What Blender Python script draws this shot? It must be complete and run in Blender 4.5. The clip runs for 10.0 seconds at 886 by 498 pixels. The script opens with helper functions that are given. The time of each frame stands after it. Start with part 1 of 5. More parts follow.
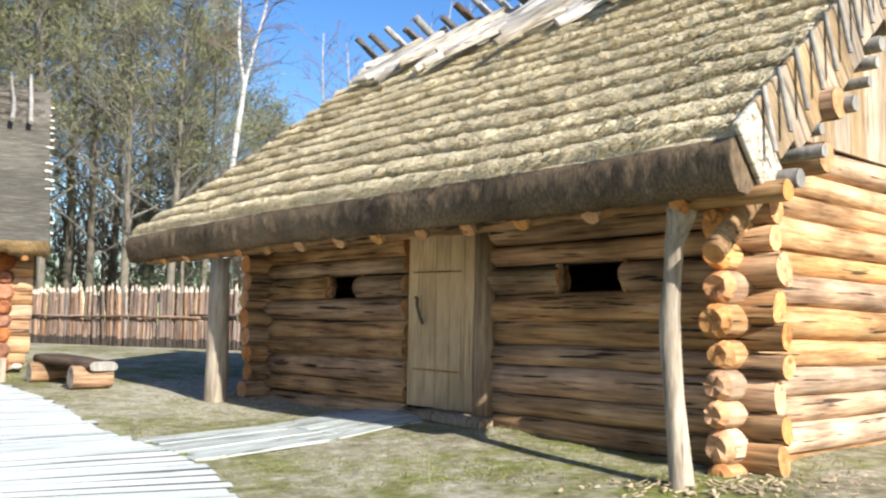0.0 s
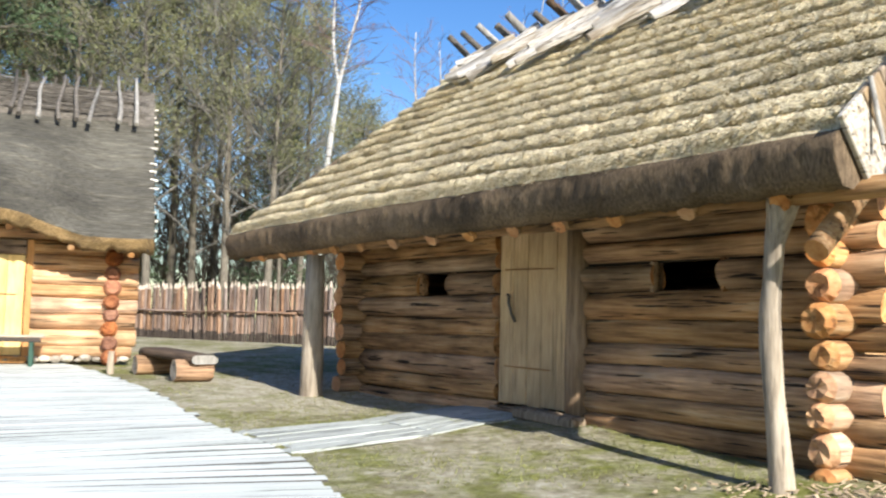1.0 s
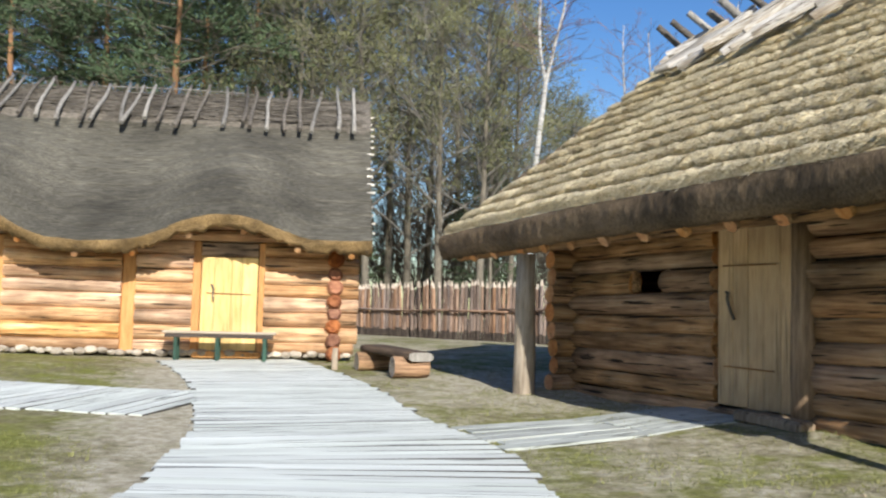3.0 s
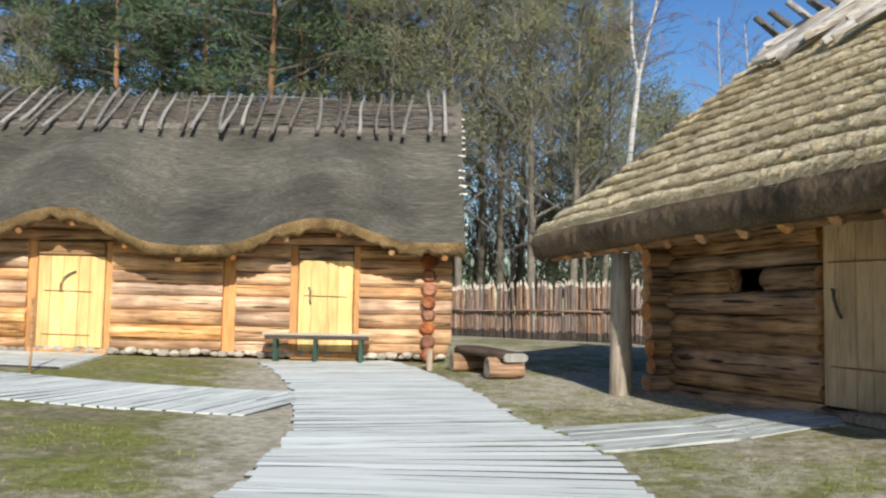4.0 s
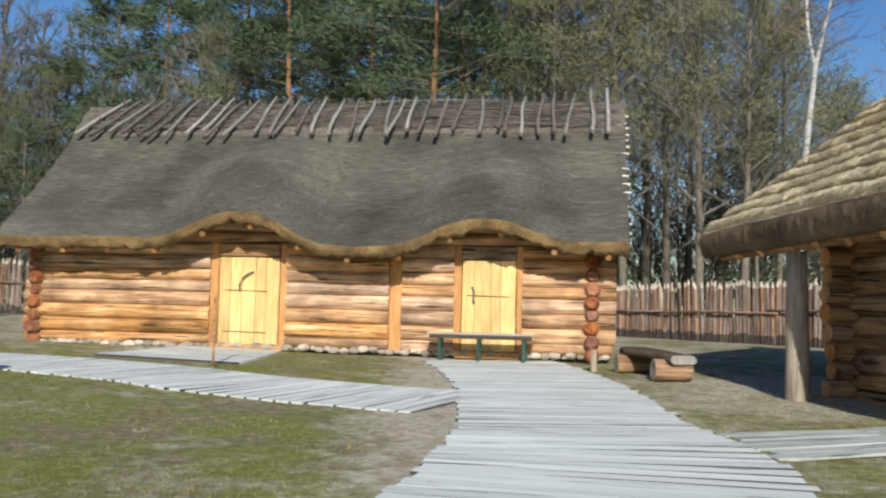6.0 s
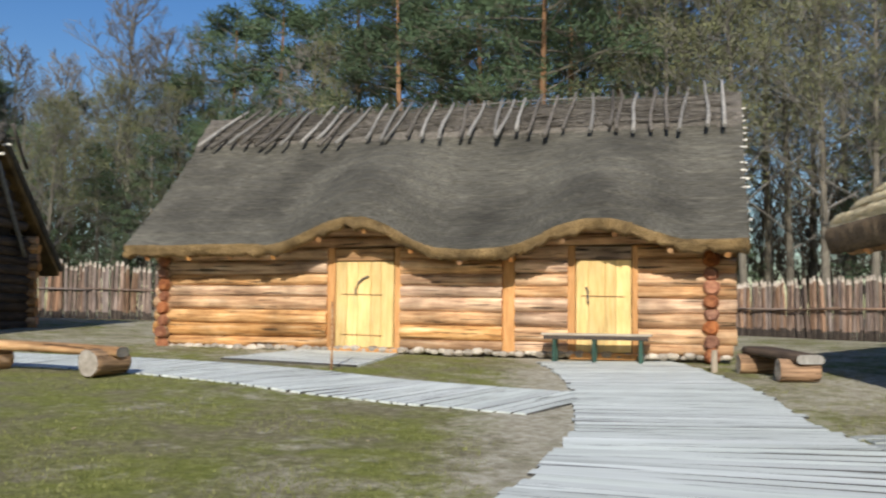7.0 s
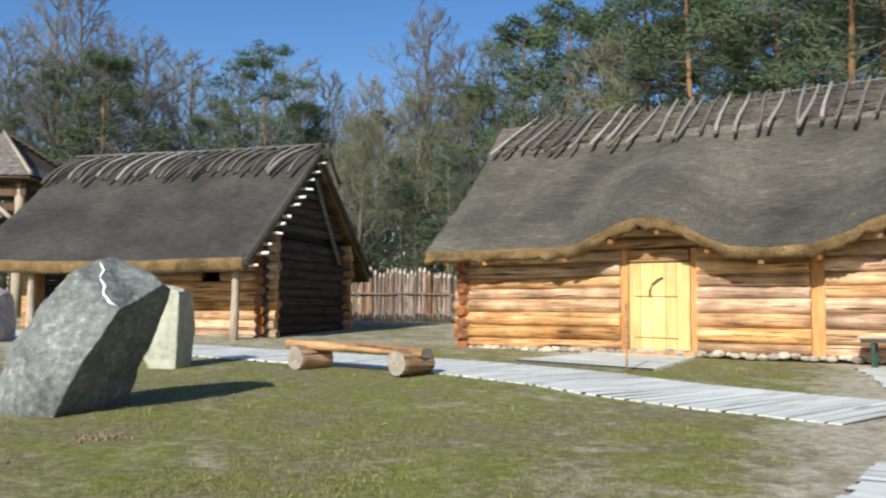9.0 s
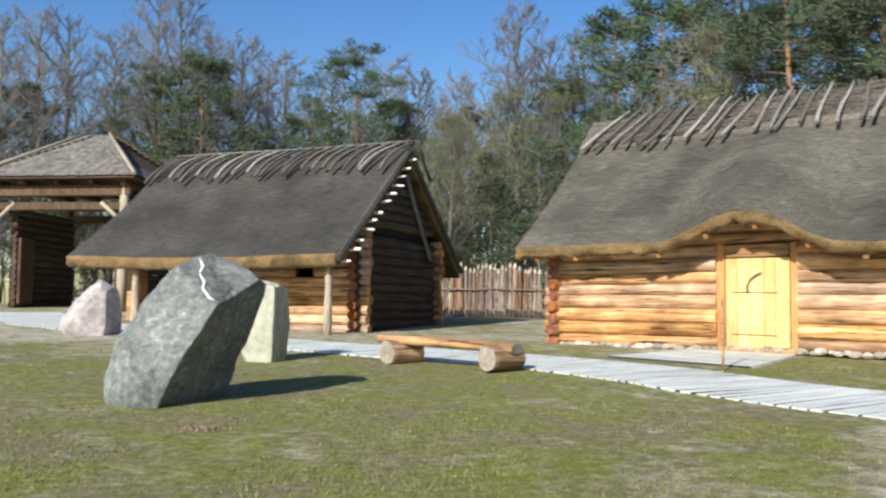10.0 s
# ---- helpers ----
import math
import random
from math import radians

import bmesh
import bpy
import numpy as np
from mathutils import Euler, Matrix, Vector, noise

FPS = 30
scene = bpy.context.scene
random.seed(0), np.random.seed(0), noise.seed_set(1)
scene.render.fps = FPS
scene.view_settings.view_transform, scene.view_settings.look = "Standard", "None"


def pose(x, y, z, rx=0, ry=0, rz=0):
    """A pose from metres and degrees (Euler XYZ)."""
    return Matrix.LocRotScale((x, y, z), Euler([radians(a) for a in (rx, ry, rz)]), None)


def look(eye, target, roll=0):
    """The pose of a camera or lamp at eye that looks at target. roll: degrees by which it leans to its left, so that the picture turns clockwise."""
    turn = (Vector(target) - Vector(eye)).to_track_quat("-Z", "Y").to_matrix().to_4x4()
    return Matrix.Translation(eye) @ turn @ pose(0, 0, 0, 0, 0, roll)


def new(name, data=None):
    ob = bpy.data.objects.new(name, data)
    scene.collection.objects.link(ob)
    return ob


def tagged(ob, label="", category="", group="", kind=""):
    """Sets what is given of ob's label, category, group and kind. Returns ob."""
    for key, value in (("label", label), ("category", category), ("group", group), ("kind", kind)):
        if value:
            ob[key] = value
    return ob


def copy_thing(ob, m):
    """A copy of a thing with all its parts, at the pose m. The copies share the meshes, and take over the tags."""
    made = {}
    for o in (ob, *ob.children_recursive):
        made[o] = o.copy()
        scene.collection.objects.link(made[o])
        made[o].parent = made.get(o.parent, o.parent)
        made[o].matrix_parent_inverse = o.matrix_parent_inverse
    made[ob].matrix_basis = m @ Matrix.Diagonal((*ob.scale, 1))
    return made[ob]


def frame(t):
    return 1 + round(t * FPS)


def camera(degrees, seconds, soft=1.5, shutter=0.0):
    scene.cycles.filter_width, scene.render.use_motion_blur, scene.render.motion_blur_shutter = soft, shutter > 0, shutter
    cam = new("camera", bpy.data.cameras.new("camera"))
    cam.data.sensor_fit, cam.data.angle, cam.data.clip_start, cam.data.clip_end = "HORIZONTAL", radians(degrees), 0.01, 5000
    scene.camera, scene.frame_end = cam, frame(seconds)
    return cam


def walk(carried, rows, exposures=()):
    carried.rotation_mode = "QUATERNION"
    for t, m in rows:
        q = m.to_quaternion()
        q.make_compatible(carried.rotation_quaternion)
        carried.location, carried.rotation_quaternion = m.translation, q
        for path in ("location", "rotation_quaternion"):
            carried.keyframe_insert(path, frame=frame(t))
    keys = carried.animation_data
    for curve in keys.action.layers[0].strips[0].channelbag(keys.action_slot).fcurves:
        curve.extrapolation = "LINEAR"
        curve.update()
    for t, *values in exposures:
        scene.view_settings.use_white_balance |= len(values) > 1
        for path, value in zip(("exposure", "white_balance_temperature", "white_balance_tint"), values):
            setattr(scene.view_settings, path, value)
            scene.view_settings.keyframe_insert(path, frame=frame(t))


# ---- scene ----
# ---------- camera: a slow pan from one standpoint ----------
cam = camera(51.6, 10.0, soft=2.2, shutter=0.45)
EYE = Vector((0.0, 0.0, 1.45))
# seconds, yaw to the left, pitch, roll
ROWS = [
    (0.0, 2.28, 5.06, 0.96),
    (0.5, 5.09, 4.95, 1.29),
    (1.0, 8.03, 4.77, 1.43),
    (1.5, 11.16, 4.66, 1.49),
    (2.0, 14.55, 4.57, 1.06),
    (2.5, 17.93, 4.44, 1.30),
    (4.0, 26.96, 4.27, 1.03),
    (4.5, 29.63, 4.23, 0.76),
    (5.0, 32.41, 4.18, 0.73),
    (6.5, 40.09, 4.01, 1.33),
    (7.0, 44.14, 4.04, 0.62),
    (7.5, 48.50, 4.14, -0.23),
    (8.0, 52.38, 4.16, -0.36),
    (8.5, 57.86, 4.11, -0.01),
    (9.0, 62.27, 4.04, 0.38),
    (9.5, 64.76, 3.83, 0.45),
    (10.0, 67.92, 3.72, 0.56),
]


def heading(yaw, pitch):
    a, b = radians(yaw), radians(pitch)
    return Vector((-math.sin(a) * math.cos(b), math.cos(a) * math.cos(b), math.sin(b)))


walk(cam, [(t, look(EYE, EYE + heading(yaw, pitch), roll)) for t, yaw, pitch, roll in ROWS],
     [(0.0, 0.76), (1.0, 0.66), (2.5, 0.38), (4.5, 0.0), (6.5, -0.13), (7.5, -0.13), (9.0, 0.14), (10.0, 0.28)])

# ---------- world, sun ----------
SUN_EL, SUN_ROT = 30.0, 142.0
SUN_DIR = Vector((math.cos(radians(SUN_EL)) * math.sin(radians(SUN_ROT)), math.cos(radians(SUN_EL)) * math.cos(radians(SUN_ROT)), math.sin(radians(SUN_EL))))
world = bpy.data.worlds.new("sky")
scene.world = world
world.use_nodes = True
wn = world.node_tree.nodes
sky = wn.new("ShaderNodeTexSky")
sky.sky_type = "NISHITA"
sky.sun_disc = False
sky.sun_elevation = radians(SUN_EL)
sky.sun_rotation = radians(SUN_ROT)
sky.air_density, sky.dust_density, sky.ozone_density = 1.15, 0.6, 2.5
deep = wn.new("ShaderNodeHueSaturation")
deep.inputs["Saturation"].default_value, deep.inputs["Hue"].default_value = 1.34, 0.513
wn["Background"].inputs["Strength"].default_value = 0.118
world.node_tree.links.new(sky.outputs[0], deep.inputs["Color"])
world.node_tree.links.new(deep.outputs[0], wn["Background"].inputs["Color"])
sun_data = bpy.data.lights.new("sun", "SUN")
sun_data.energy, sun_data.angle, sun_data.color = 5.8, radians(0.5), (1.0, 0.965, 0.905)
sun = new("sun", sun_data)
sun.matrix_world = look(SUN_DIR * 60, (0, 0, 0))


# ---------- materials ----------
def material(name, stops, scale=6.0, stretch=(1, 1, 1), rough=0.85, bump=0.3, detail=6.0, big=0.25, big_scale=0.9,
             vary=0.0, bump_scale=1.0, hue=0.0, island=False, metal=0.0, crack=0.0, crack_stretch=(0.25, 9, 9), tint=None):
    """Grain colours from a ramp on stretched noise, broad blotches, a shift per object or per piece, fine relief."""
    m = bpy.data.materials.new(name)
    m.use_nodes = True
    t = m.node_tree
    n, l = t.nodes, t.links
    bsdf = n["Principled BSDF"]
    co = n.new("ShaderNodeTexCoord")
    mp = n.new("ShaderNodeMapping")
    mp.inputs["Scale"].default_value = stretch
    info = n.new("ShaderNodeNewGeometry") if island else n.new("ShaderNodeObjectInfo")
    rnd = info.outputs["Random Per Island"] if island else info.outputs["Random"]
    shift = n.new("ShaderNodeVectorMath")
    shift.operation = "MULTIPLY_ADD"
    comb = n.new("ShaderNodeCombineXYZ")
    for k in range(3):
        l.new(rnd, comb.inputs[k])
    l.new(comb.outputs[0], shift.inputs[0])
    shift.inputs[1].default_value = (37.0, 17.0, 53.0)
    l.new(co.outputs["Object"], shift.inputs[2])
    l.new(shift.outputs[0], mp.inputs["Vector"])
    fine = n.new("ShaderNodeTexNoise")
    fine.inputs["Scale"].default_value, fine.inputs["Detail"].default_value, fine.inputs["Roughness"].default_value = scale, detail, 0.65
    l.new(mp.outputs[0], fine.inputs["Vector"])
    ramp = n.new("ShaderNodeValToRGB")
    els = ramp.color_ramp.elements
    lo, hi = 0.30, 0.70
    for k, c in enumerate(stops):
        p = lo + (hi - lo) * k / max(1, len(stops) - 1)
        e = els[k] if k < 2 else els.new(p)
        e.position = p
        e.color = (*c, 1)
    l.new(fine.outputs["Fac"], ramp.inputs[0])
    broad = n.new("ShaderNodeTexNoise")
    broad.inputs["Scale"].default_value, broad.inputs["Detail"].default_value = big_scale, 4.0
    l.new(shift.outputs[0], broad.inputs["Vector"])
    val = n.new("ShaderNodeMapRange")
    val.inputs["From Min"].default_value, val.inputs["From Max"].default_value = 0.3, 0.7
    val.inputs["To Min"].default_value, val.inputs["To Max"].default_value = 1 - big, 1 + big
    l.new(broad.outputs["Fac"], val.inputs["Value"])
    own = n.new("ShaderNodeMapRange")
    own.inputs["To Min"].default_value, own.inputs["To Max"].default_value = 1 - vary, 1 + vary
    l.new(rnd, own.inputs["Value"])
    mul = n.new("ShaderNodeMath")
    mul.operation = "MULTIPLY"
    l.new(val.outputs[0], mul.inputs[0])
    l.new(own.outputs[0], mul.inputs[1])
    hsv = n.new("ShaderNodeHueSaturation")
    l.new(ramp.outputs[0], hsv.inputs["Color"])
    l.new(mul.outputs[0], hsv.inputs["Value"])
    if hue:
        sat = n.new("ShaderNodeMapRange")
        sat.inputs["To Min"].default_value, sat.inputs["To Max"].default_value = 1 - hue, 1 + hue * 0.6
        mix = n.new("ShaderNodeMath")
        mix.operation = "FRACT"
        mm = n.new("ShaderNodeMath")
        mm.operation = "MULTIPLY"
        mm.inputs[1].default_value = 7.31
        l.new(rnd, mm.inputs[0])
        l.new(mm.outputs[0], mix.inputs[0])
        l.new(mix.outputs[0], sat.inputs["Value"])
        l.new(sat.outputs[0], hsv.inputs["Saturation"])
    colour, height = hsv.outputs[0], fine.outputs["Fac"]
    if tint:
        spread = n.new("ShaderNodeMath")
        spread.operation = "MULTIPLY"
        spread.inputs[1].default_value = 13.7
        part_of = n.new("ShaderNodeMath")
        part_of.operation = "FRACT"
        l.new(rnd, spread.inputs[0])
        l.new(spread.outputs[0], part_of.inputs[0])
        tone = n.new("ShaderNodeMix")
        tone.data_type, tone.blend_type = "RGBA", "MULTIPLY"
        tone.inputs["B"].default_value = (*tint, 1)
        l.new(part_of.outputs[0], tone.inputs["Factor"])
        l.new(colour, tone.inputs["A"])
        colour = tone.outputs["Result"]
    if crack:
        mp2 = n.new("ShaderNodeMapping")
        mp2.inputs["Scale"].default_value = crack_stretch
        l.new(shift.outputs[0], mp2.inputs["Vector"])
        cn = n.new("ShaderNodeTexNoise")
        cn.inputs["Scale"].default_value, cn.inputs["Detail"].default_value = 2.4, 7.0
        l.new(mp2.outputs[0], cn.inputs["Vector"])
        cr = n.new("ShaderNodeMapRange")
        cr.inputs["From Min"].default_value, cr.inputs["From Max"].default_value = 0.345, 0.395
        cr.inputs["To Min"].default_value, cr.inputs["To Max"].default_value = 1 - crack, 1.0
        l.new(cn.outputs["Fac"], cr.inputs["Value"])
        dk = n.new("ShaderNodeMix")
        dk.data_type, dk.blend_type = "RGBA", "MULTIPLY"
        dk.inputs["Factor"].default_value = 1.0
        l.new(colour, dk.inputs["A"])
        l.new(cr.outputs[0], dk.inputs["B"])
        colour = dk.outputs["Result"]
        hm = n.new("ShaderNodeMath")
        hm.operation = "MULTIPLY"
        l.new(height, hm.inputs[0])
        l.new(cr.outputs[0], hm.inputs[1])
        height = hm.outputs[0]
    l.new(colour, bsdf.inputs["Base Color"])
    bsdf.inputs["Roughness"].default_value = rough
    bsdf.inputs["Metallic"].default_value = metal
    bsdf.inputs["Specular IOR Level"].default_value = 0.3
    if bump:
        b = n.new("ShaderNodeBump")
        b.inputs["Strength"].default_value, b.inputs["Distance"].default_value = bump, 0.02 * bump_scale
        l.new(height, b.inputs["Height"])
        l.new(b.outputs[0], bsdf.inputs["Normal"])
    return m


# peeled logs: honey wood with grey and brown streaks that run along the log (its own x)
LOG_OLD = material("weathered_log", [(0.11, 0.056, 0.026), (0.29, 0.153, 0.070), (0.44, 0.247, 0.115), (0.49, 0.325, 0.185)], 4, (0.30, 4.2, 4.2), 0.85, 0.9, big=0.5, vary=0.22, hue=0.15, big_scale=1.3, crack=0.92, crack_stretch=(0.6, 9, 9), tint=(0.78, 0.88, 1.0))
LOG_NEW = material("fresh_log", [(0.19, 0.096, 0.044), (0.39, 0.215, 0.10), (0.53, 0.33, 0.168), (0.63, 0.455, 0.285)], 4, (0.3, 4.0, 4.0), 0.8, 0.8, big=0.42, vary=0.26, hue=0.25, big_scale=1.6, crack=0.82, crack_stretch=(0.5, 9, 9), tint=(0.94, 0.89, 0.86))
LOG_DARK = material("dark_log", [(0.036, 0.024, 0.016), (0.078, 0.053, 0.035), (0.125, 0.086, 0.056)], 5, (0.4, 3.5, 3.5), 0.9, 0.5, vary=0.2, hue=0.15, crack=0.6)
END = material("log_end", [(0.36, 0.155, 0.06), (0.55, 0.285, 0.115), (0.66, 0.42, 0.20)], 9, (1, 1, 1), 0.8, 0.7, vary=0.22, hue=0.15, crack=0.5, crack_stretch=(3, 3, 3), tint=(1.0, 0.80, 0.66))
END_RED = material("red_log_end", [(0.15, 0.048, 0.02), (0.26, 0.092, 0.036), (0.37, 0.155, 0.062)], 9, (1, 1, 1), 0.85, 0.6, vary=0.25, hue=0.2)
END_GREY = material("weathered_log_end", [(0.22, 0.185, 0.14), (0.34, 0.295, 0.235), (0.45, 0.40, 0.33)], 9, (1, 1, 1), 0.85, 0.4, vary=0.1, crack=0.5, crack_stretch=(3, 3, 3))
POST = material("grey_barkless_post", [(0.19, 0.15, 0.105), (0.35, 0.285, 0.21), (0.48, 0.41, 0.315)], 5, (5, 5, 0.5), 0.85, 0.6, vary=0.1, crack=0.4, crack_stretch=(8, 8, 0.4))
# darker, greyer copy of the door wood: the eave's shade is in its colour
DOOR_SHADED = material("shaded_door_plank", [(0.36, 0.232, 0.118), (0.50, 0.345, 0.185), (0.58, 0.425, 0.245)], 5, (6, 6, 0.5), 0.8, 0.25, vary=0.12, crack=0.4, crack_stretch=(9, 9, 0.3))
JAMB_OLD = material("weathered_door_frame", [(0.12, 0.08, 0.048), (0.24, 0.16, 0.096), (0.34, 0.24, 0.15)], 5, (5, 5, 0.5), 0.85, 0.5, vary=0.1, crack=0.5, crack_stretch=(8, 8, 0.4))
DOOR_NEW = material("fresh_door_plank", [(0.56, 0.36, 0.12), (0.69, 0.48, 0.19), (0.75, 0.54, 0.25)], 5, (6, 6, 0.45), 0.75, 0.2, vary=0.09, crack=0.25, crack_stretch=(9, 9, 0.3))
JAMB_NEW = material("door_frame_fresh", [(0.36, 0.165, 0.055), (0.50, 0.25, 0.088), (0.57, 0.32, 0.13)], 5, (5, 5, 0.5), 0.75, 0.25, vary=0.1)
THATCH = material("new_reed_thatch", [(0.15, 0.105, 0.055), (0.54, 0.435, 0.255), (0.78, 0.68, 0.45), (0.86, 0.78, 0.57)], 42, (1.0, 1.0, 1.0), 0.9, 1.0, detail=9, big=0.24, big_scale=1.6, bump_scale=2.2)
STRAW = material("loose_straw_ends", [(0.48, 0.38, 0.22), (0.72, 0.62, 0.41), (0.84, 0.76, 0.55)], 2, (1, 1, 1), 0.85, 0.0, vary=0.3, island=True)
VERGE = material("tan_verge_plank", [(0.16, 0.105, 0.06), (0.31, 0.22, 0.13), (0.42, 0.325, 0.215)], 4, (4, 4, 0.5), 0.85, 0.5, vary=0.22, hue=0.3, crack=0.6, crack_stretch=(6, 6, 0.5))
# eave face and underside of the pale reed, with their shade painted in
THATCH_SHADE = material("shaded_thatch_underside", [(0.05, 0.034, 0.02), (0.135, 0.094, 0.056), (0.225, 0.162, 0.10)], 22, (2.6, 2.6, 0.6), 0.95, 0.9, detail=8, big=0.45, big_scale=1.1)
THATCH_OLD = material("old_grey_thatch", [(0.032, 0.029, 0.022), (0.068, 0.062, 0.048), (0.112, 0.103, 0.081), (0.175, 0.16, 0.128)], 9, (0.40, 5.0, 5.0), 0.95, 1.0, detail=11, big=0.42, big_scale=0.75, bump_scale=1.6)
THATCH_BLACK = material("blackened_thatch", [(0.018, 0.016, 0.014), (0.038, 0.035, 0.030), (0.063, 0.058, 0.049), (0.10, 0.092, 0.077)], 9, (0.40, 5.0, 5.0), 0.95, 0.9, detail=11, big=0.3, big_scale=0.75, bump_scale=1.4)
THATCH_GOLD = material("golden_thatch_edge", [(0.07, 0.043, 0.018), (0.22, 0.14, 0.058), (0.42, 0.295, 0.135)], 34, (2.5, 0.9, 0.9), 0.95, 1.0, detail=9, big=0.5, big_scale=2.4, bump_scale=2.4)
BRUSH = material("brushwood_ridge", [(0.055, 0.047, 0.038), (0.13, 0.113, 0.092), (0.225, 0.20, 0.168)], 14, (0.7, 3, 3), 0.95, 0.9, detail=9, big=0.3)
STICK = material("weathered_pole", [(0.13, 0.12, 0.105), (0.235, 0.22, 0.195), (0.35, 0.33, 0.295)], 6, (4, 4, 0.5), 0.9, 0.5, vary=0.3)
STICK_DARK = material("dark_pole", [(0.05, 0.043, 0.036), (0.105, 0.092, 0.077), (0.18, 0.158, 0.135)], 6, (0.5, 4, 4), 0.9, 0.5, vary=0.3)
SLAB = material("split_ridge_slab", [(0.15, 0.11, 0.07), (0.33, 0.27, 0.195), (0.47, 0.425, 0.35), (0.45, 0.33, 0.21)], 4, (0.5, 4, 4), 0.85, 0.8, vary=0.28, hue=0.4, crack=0.7, tint=(0.95, 1.0, 1.08))
CUT_WHITE = material("pale_cut_end", [(0.6, 0.55, 0.45), (0.75, 0.70, 0.60), (0.8, 0.76, 0.68)], 8, (1, 1, 1), 0.8, 0.2)
PLANK = material("silvered_walkway_plank", [(0.44, 0.466, 0.42), (0.545, 0.572, 0.52), (0.605, 0.632, 0.582), (0.655, 0.68, 0.63)], 3, (0.5, 5, 5), 0.85, 0.05, vary=0.07, big=0.16, big_scale=1.2, hue=0.2, crack=0.7, crack_stretch=(0.9, 8, 8))
FENCE = material("fence_pale", [(0.12, 0.076, 0.052), (0.24, 0.155, 0.108), (0.35, 0.25, 0.18)], 5, (4, 4, 0.5), 0.9, 0.5, vary=0.34, hue=0.4)
# darker copy of PLANK: part shade on the door way put into colour
PLANK_SHADED = material("shaded_grey_plank", [(0.30, 0.315, 0.285), (0.39, 0.41, 0.375), (0.45, 0.47, 0.435)], 3, (0.5, 5, 5), 0.85, 0.1, vary=0.1, big=0.25, big_scale=1.2, hue=0.2, crack=0.7, crack_stretch=(0.9, 8, 8))
# plank sides near black: dirt and the gaps' shade painted on
PLANK_EDGE = material("dark_plank_edge", [(0.03, 0.028, 0.022), (0.055, 0.05, 0.042), (0.09, 0.083, 0.07)], 6, (0.6, 4, 4), 0.95, 0.2)
# lowest stretch of each fence pale, darker than the rest
FENCE_FOOT = material("dark_pale_foot", [(0.035, 0.028, 0.022), (0.065, 0.05, 0.04), (0.10, 0.08, 0.062)], 7, (3, 3, 1), 0.95, 0.4, vary=0.2)
FENCE_TOP = material("fence_pale_tip", [(0.42, 0.34, 0.26), (0.55, 0.46, 0.36), (0.62, 0.54, 0.44)], 6, (3, 3, 1), 0.9, 0.3, vary=0.2)
STONE_GREEN = material("green_grey_boulder", [(0.075, 0.085, 0.077), (0.135, 0.147, 0.133), (0.19, 0.203, 0.186), (0.34, 0.345, 0.32)], 13, (1, 1, 1), 0.75, 1.0, detail=12, big=0.4, big_scale=1.6)
STONE_PINK = material("pinkish_boulder", [(0.23, 0.20, 0.185), (0.38, 0.335, 0.315), (0.50, 0.455, 0.43)], 7, (1, 1, 1), 0.85, 0.9, detail=10, big=0.3, big_scale=2.0)
STONE_PALE = material("pale_boulder", [(0.30, 0.30, 0.22), (0.42, 0.42, 0.32), (0.52, 0.52, 0.42)], 6, (1, 1, 1), 0.85, 0.6, detail=10, big=0.2)
PEBBLE = material("foundation_stone", [(0.25, 0.215, 0.165), (0.38, 0.33, 0.265), (0.49, 0.44, 0.36)], 6, (1, 1, 1), 0.9, 0.6, vary=0.3)
QUARTZ = material("quartz_vein", [(0.6, 0.6, 0.58), (0.75, 0.75, 0.73), (0.8, 0.8, 0.78)], 9, (1, 1, 1), 0.6, 0.3)
RUST = material("rusty_strap", [(0.20, 0.10, 0.04), (0.32, 0.17, 0.07)], 9, (1, 1, 1), 0.8, 0.2)
GREEN_METAL = material("dark_green_paint", [(0.018, 0.05, 0.035), (0.03, 0.075, 0.05)], 6, (1, 1, 1), 0.5, 0.1)
BENCH_DARK = material("dark_bench_plank", [(0.035, 0.028, 0.022), (0.07, 0.052, 0.04)], 5, (0.5, 6, 6), 0.7, 0.2)
BENCH_TOP = material("worn_bench_top", [(0.38, 0.32, 0.24), (0.52, 0.45, 0.35)], 5, (0.5, 6, 6), 0.7, 0.2)
SHINGLE = material("grey_wood_shingle", [(0.085, 0.077, 0.066), (0.165, 0.15, 0.13), (0.25, 0.23, 0.20)], 5, (5, 0.7, 0.7), 0.9, 0.5, vary=0.3, island=True)
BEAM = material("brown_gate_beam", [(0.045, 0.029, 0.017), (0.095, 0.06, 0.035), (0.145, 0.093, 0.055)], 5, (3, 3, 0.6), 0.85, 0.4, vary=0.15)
# paler beam for the gate's sunward side: sunlight put into the colour
BEAM_LIT = material("lit_gate_beam", [(0.30, 0.25, 0.18), (0.42, 0.36, 0.27)], 5, (3, 3, 0.6), 0.85, 0.3)
# backing slab behind the logs: indoor darkness put into its colour
DARK_IN = material("dark_wall_backing", [(0.02, 0.015, 0.01), (0.04, 0.03, 0.02)], 5, (1, 1, 1), 0.95, 0.2)
BARK_PINE = material("pine_bark", [(0.10, 0.06, 0.035), (0.22, 0.12, 0.06), (0.34, 0.19, 0.095)], 5, (5, 5, 0.8), 0.95, 0.8, vary=0.2)
BARK_GREY = material("grey_bark", [(0.085, 0.072, 0.055), (0.15, 0.13, 0.10), (0.22, 0.195, 0.15)], 4, (5, 5, 0.8), 0.95, 0.8, vary=0.25)
BARK_BIRCH = material("birch_bark", [(0.06, 0.055, 0.05), (0.34, 0.325, 0.30), (0.47, 0.455, 0.43), (0.54, 0.525, 0.50)], 2.6, (1, 1, 3.0), 0.85, 0.3)
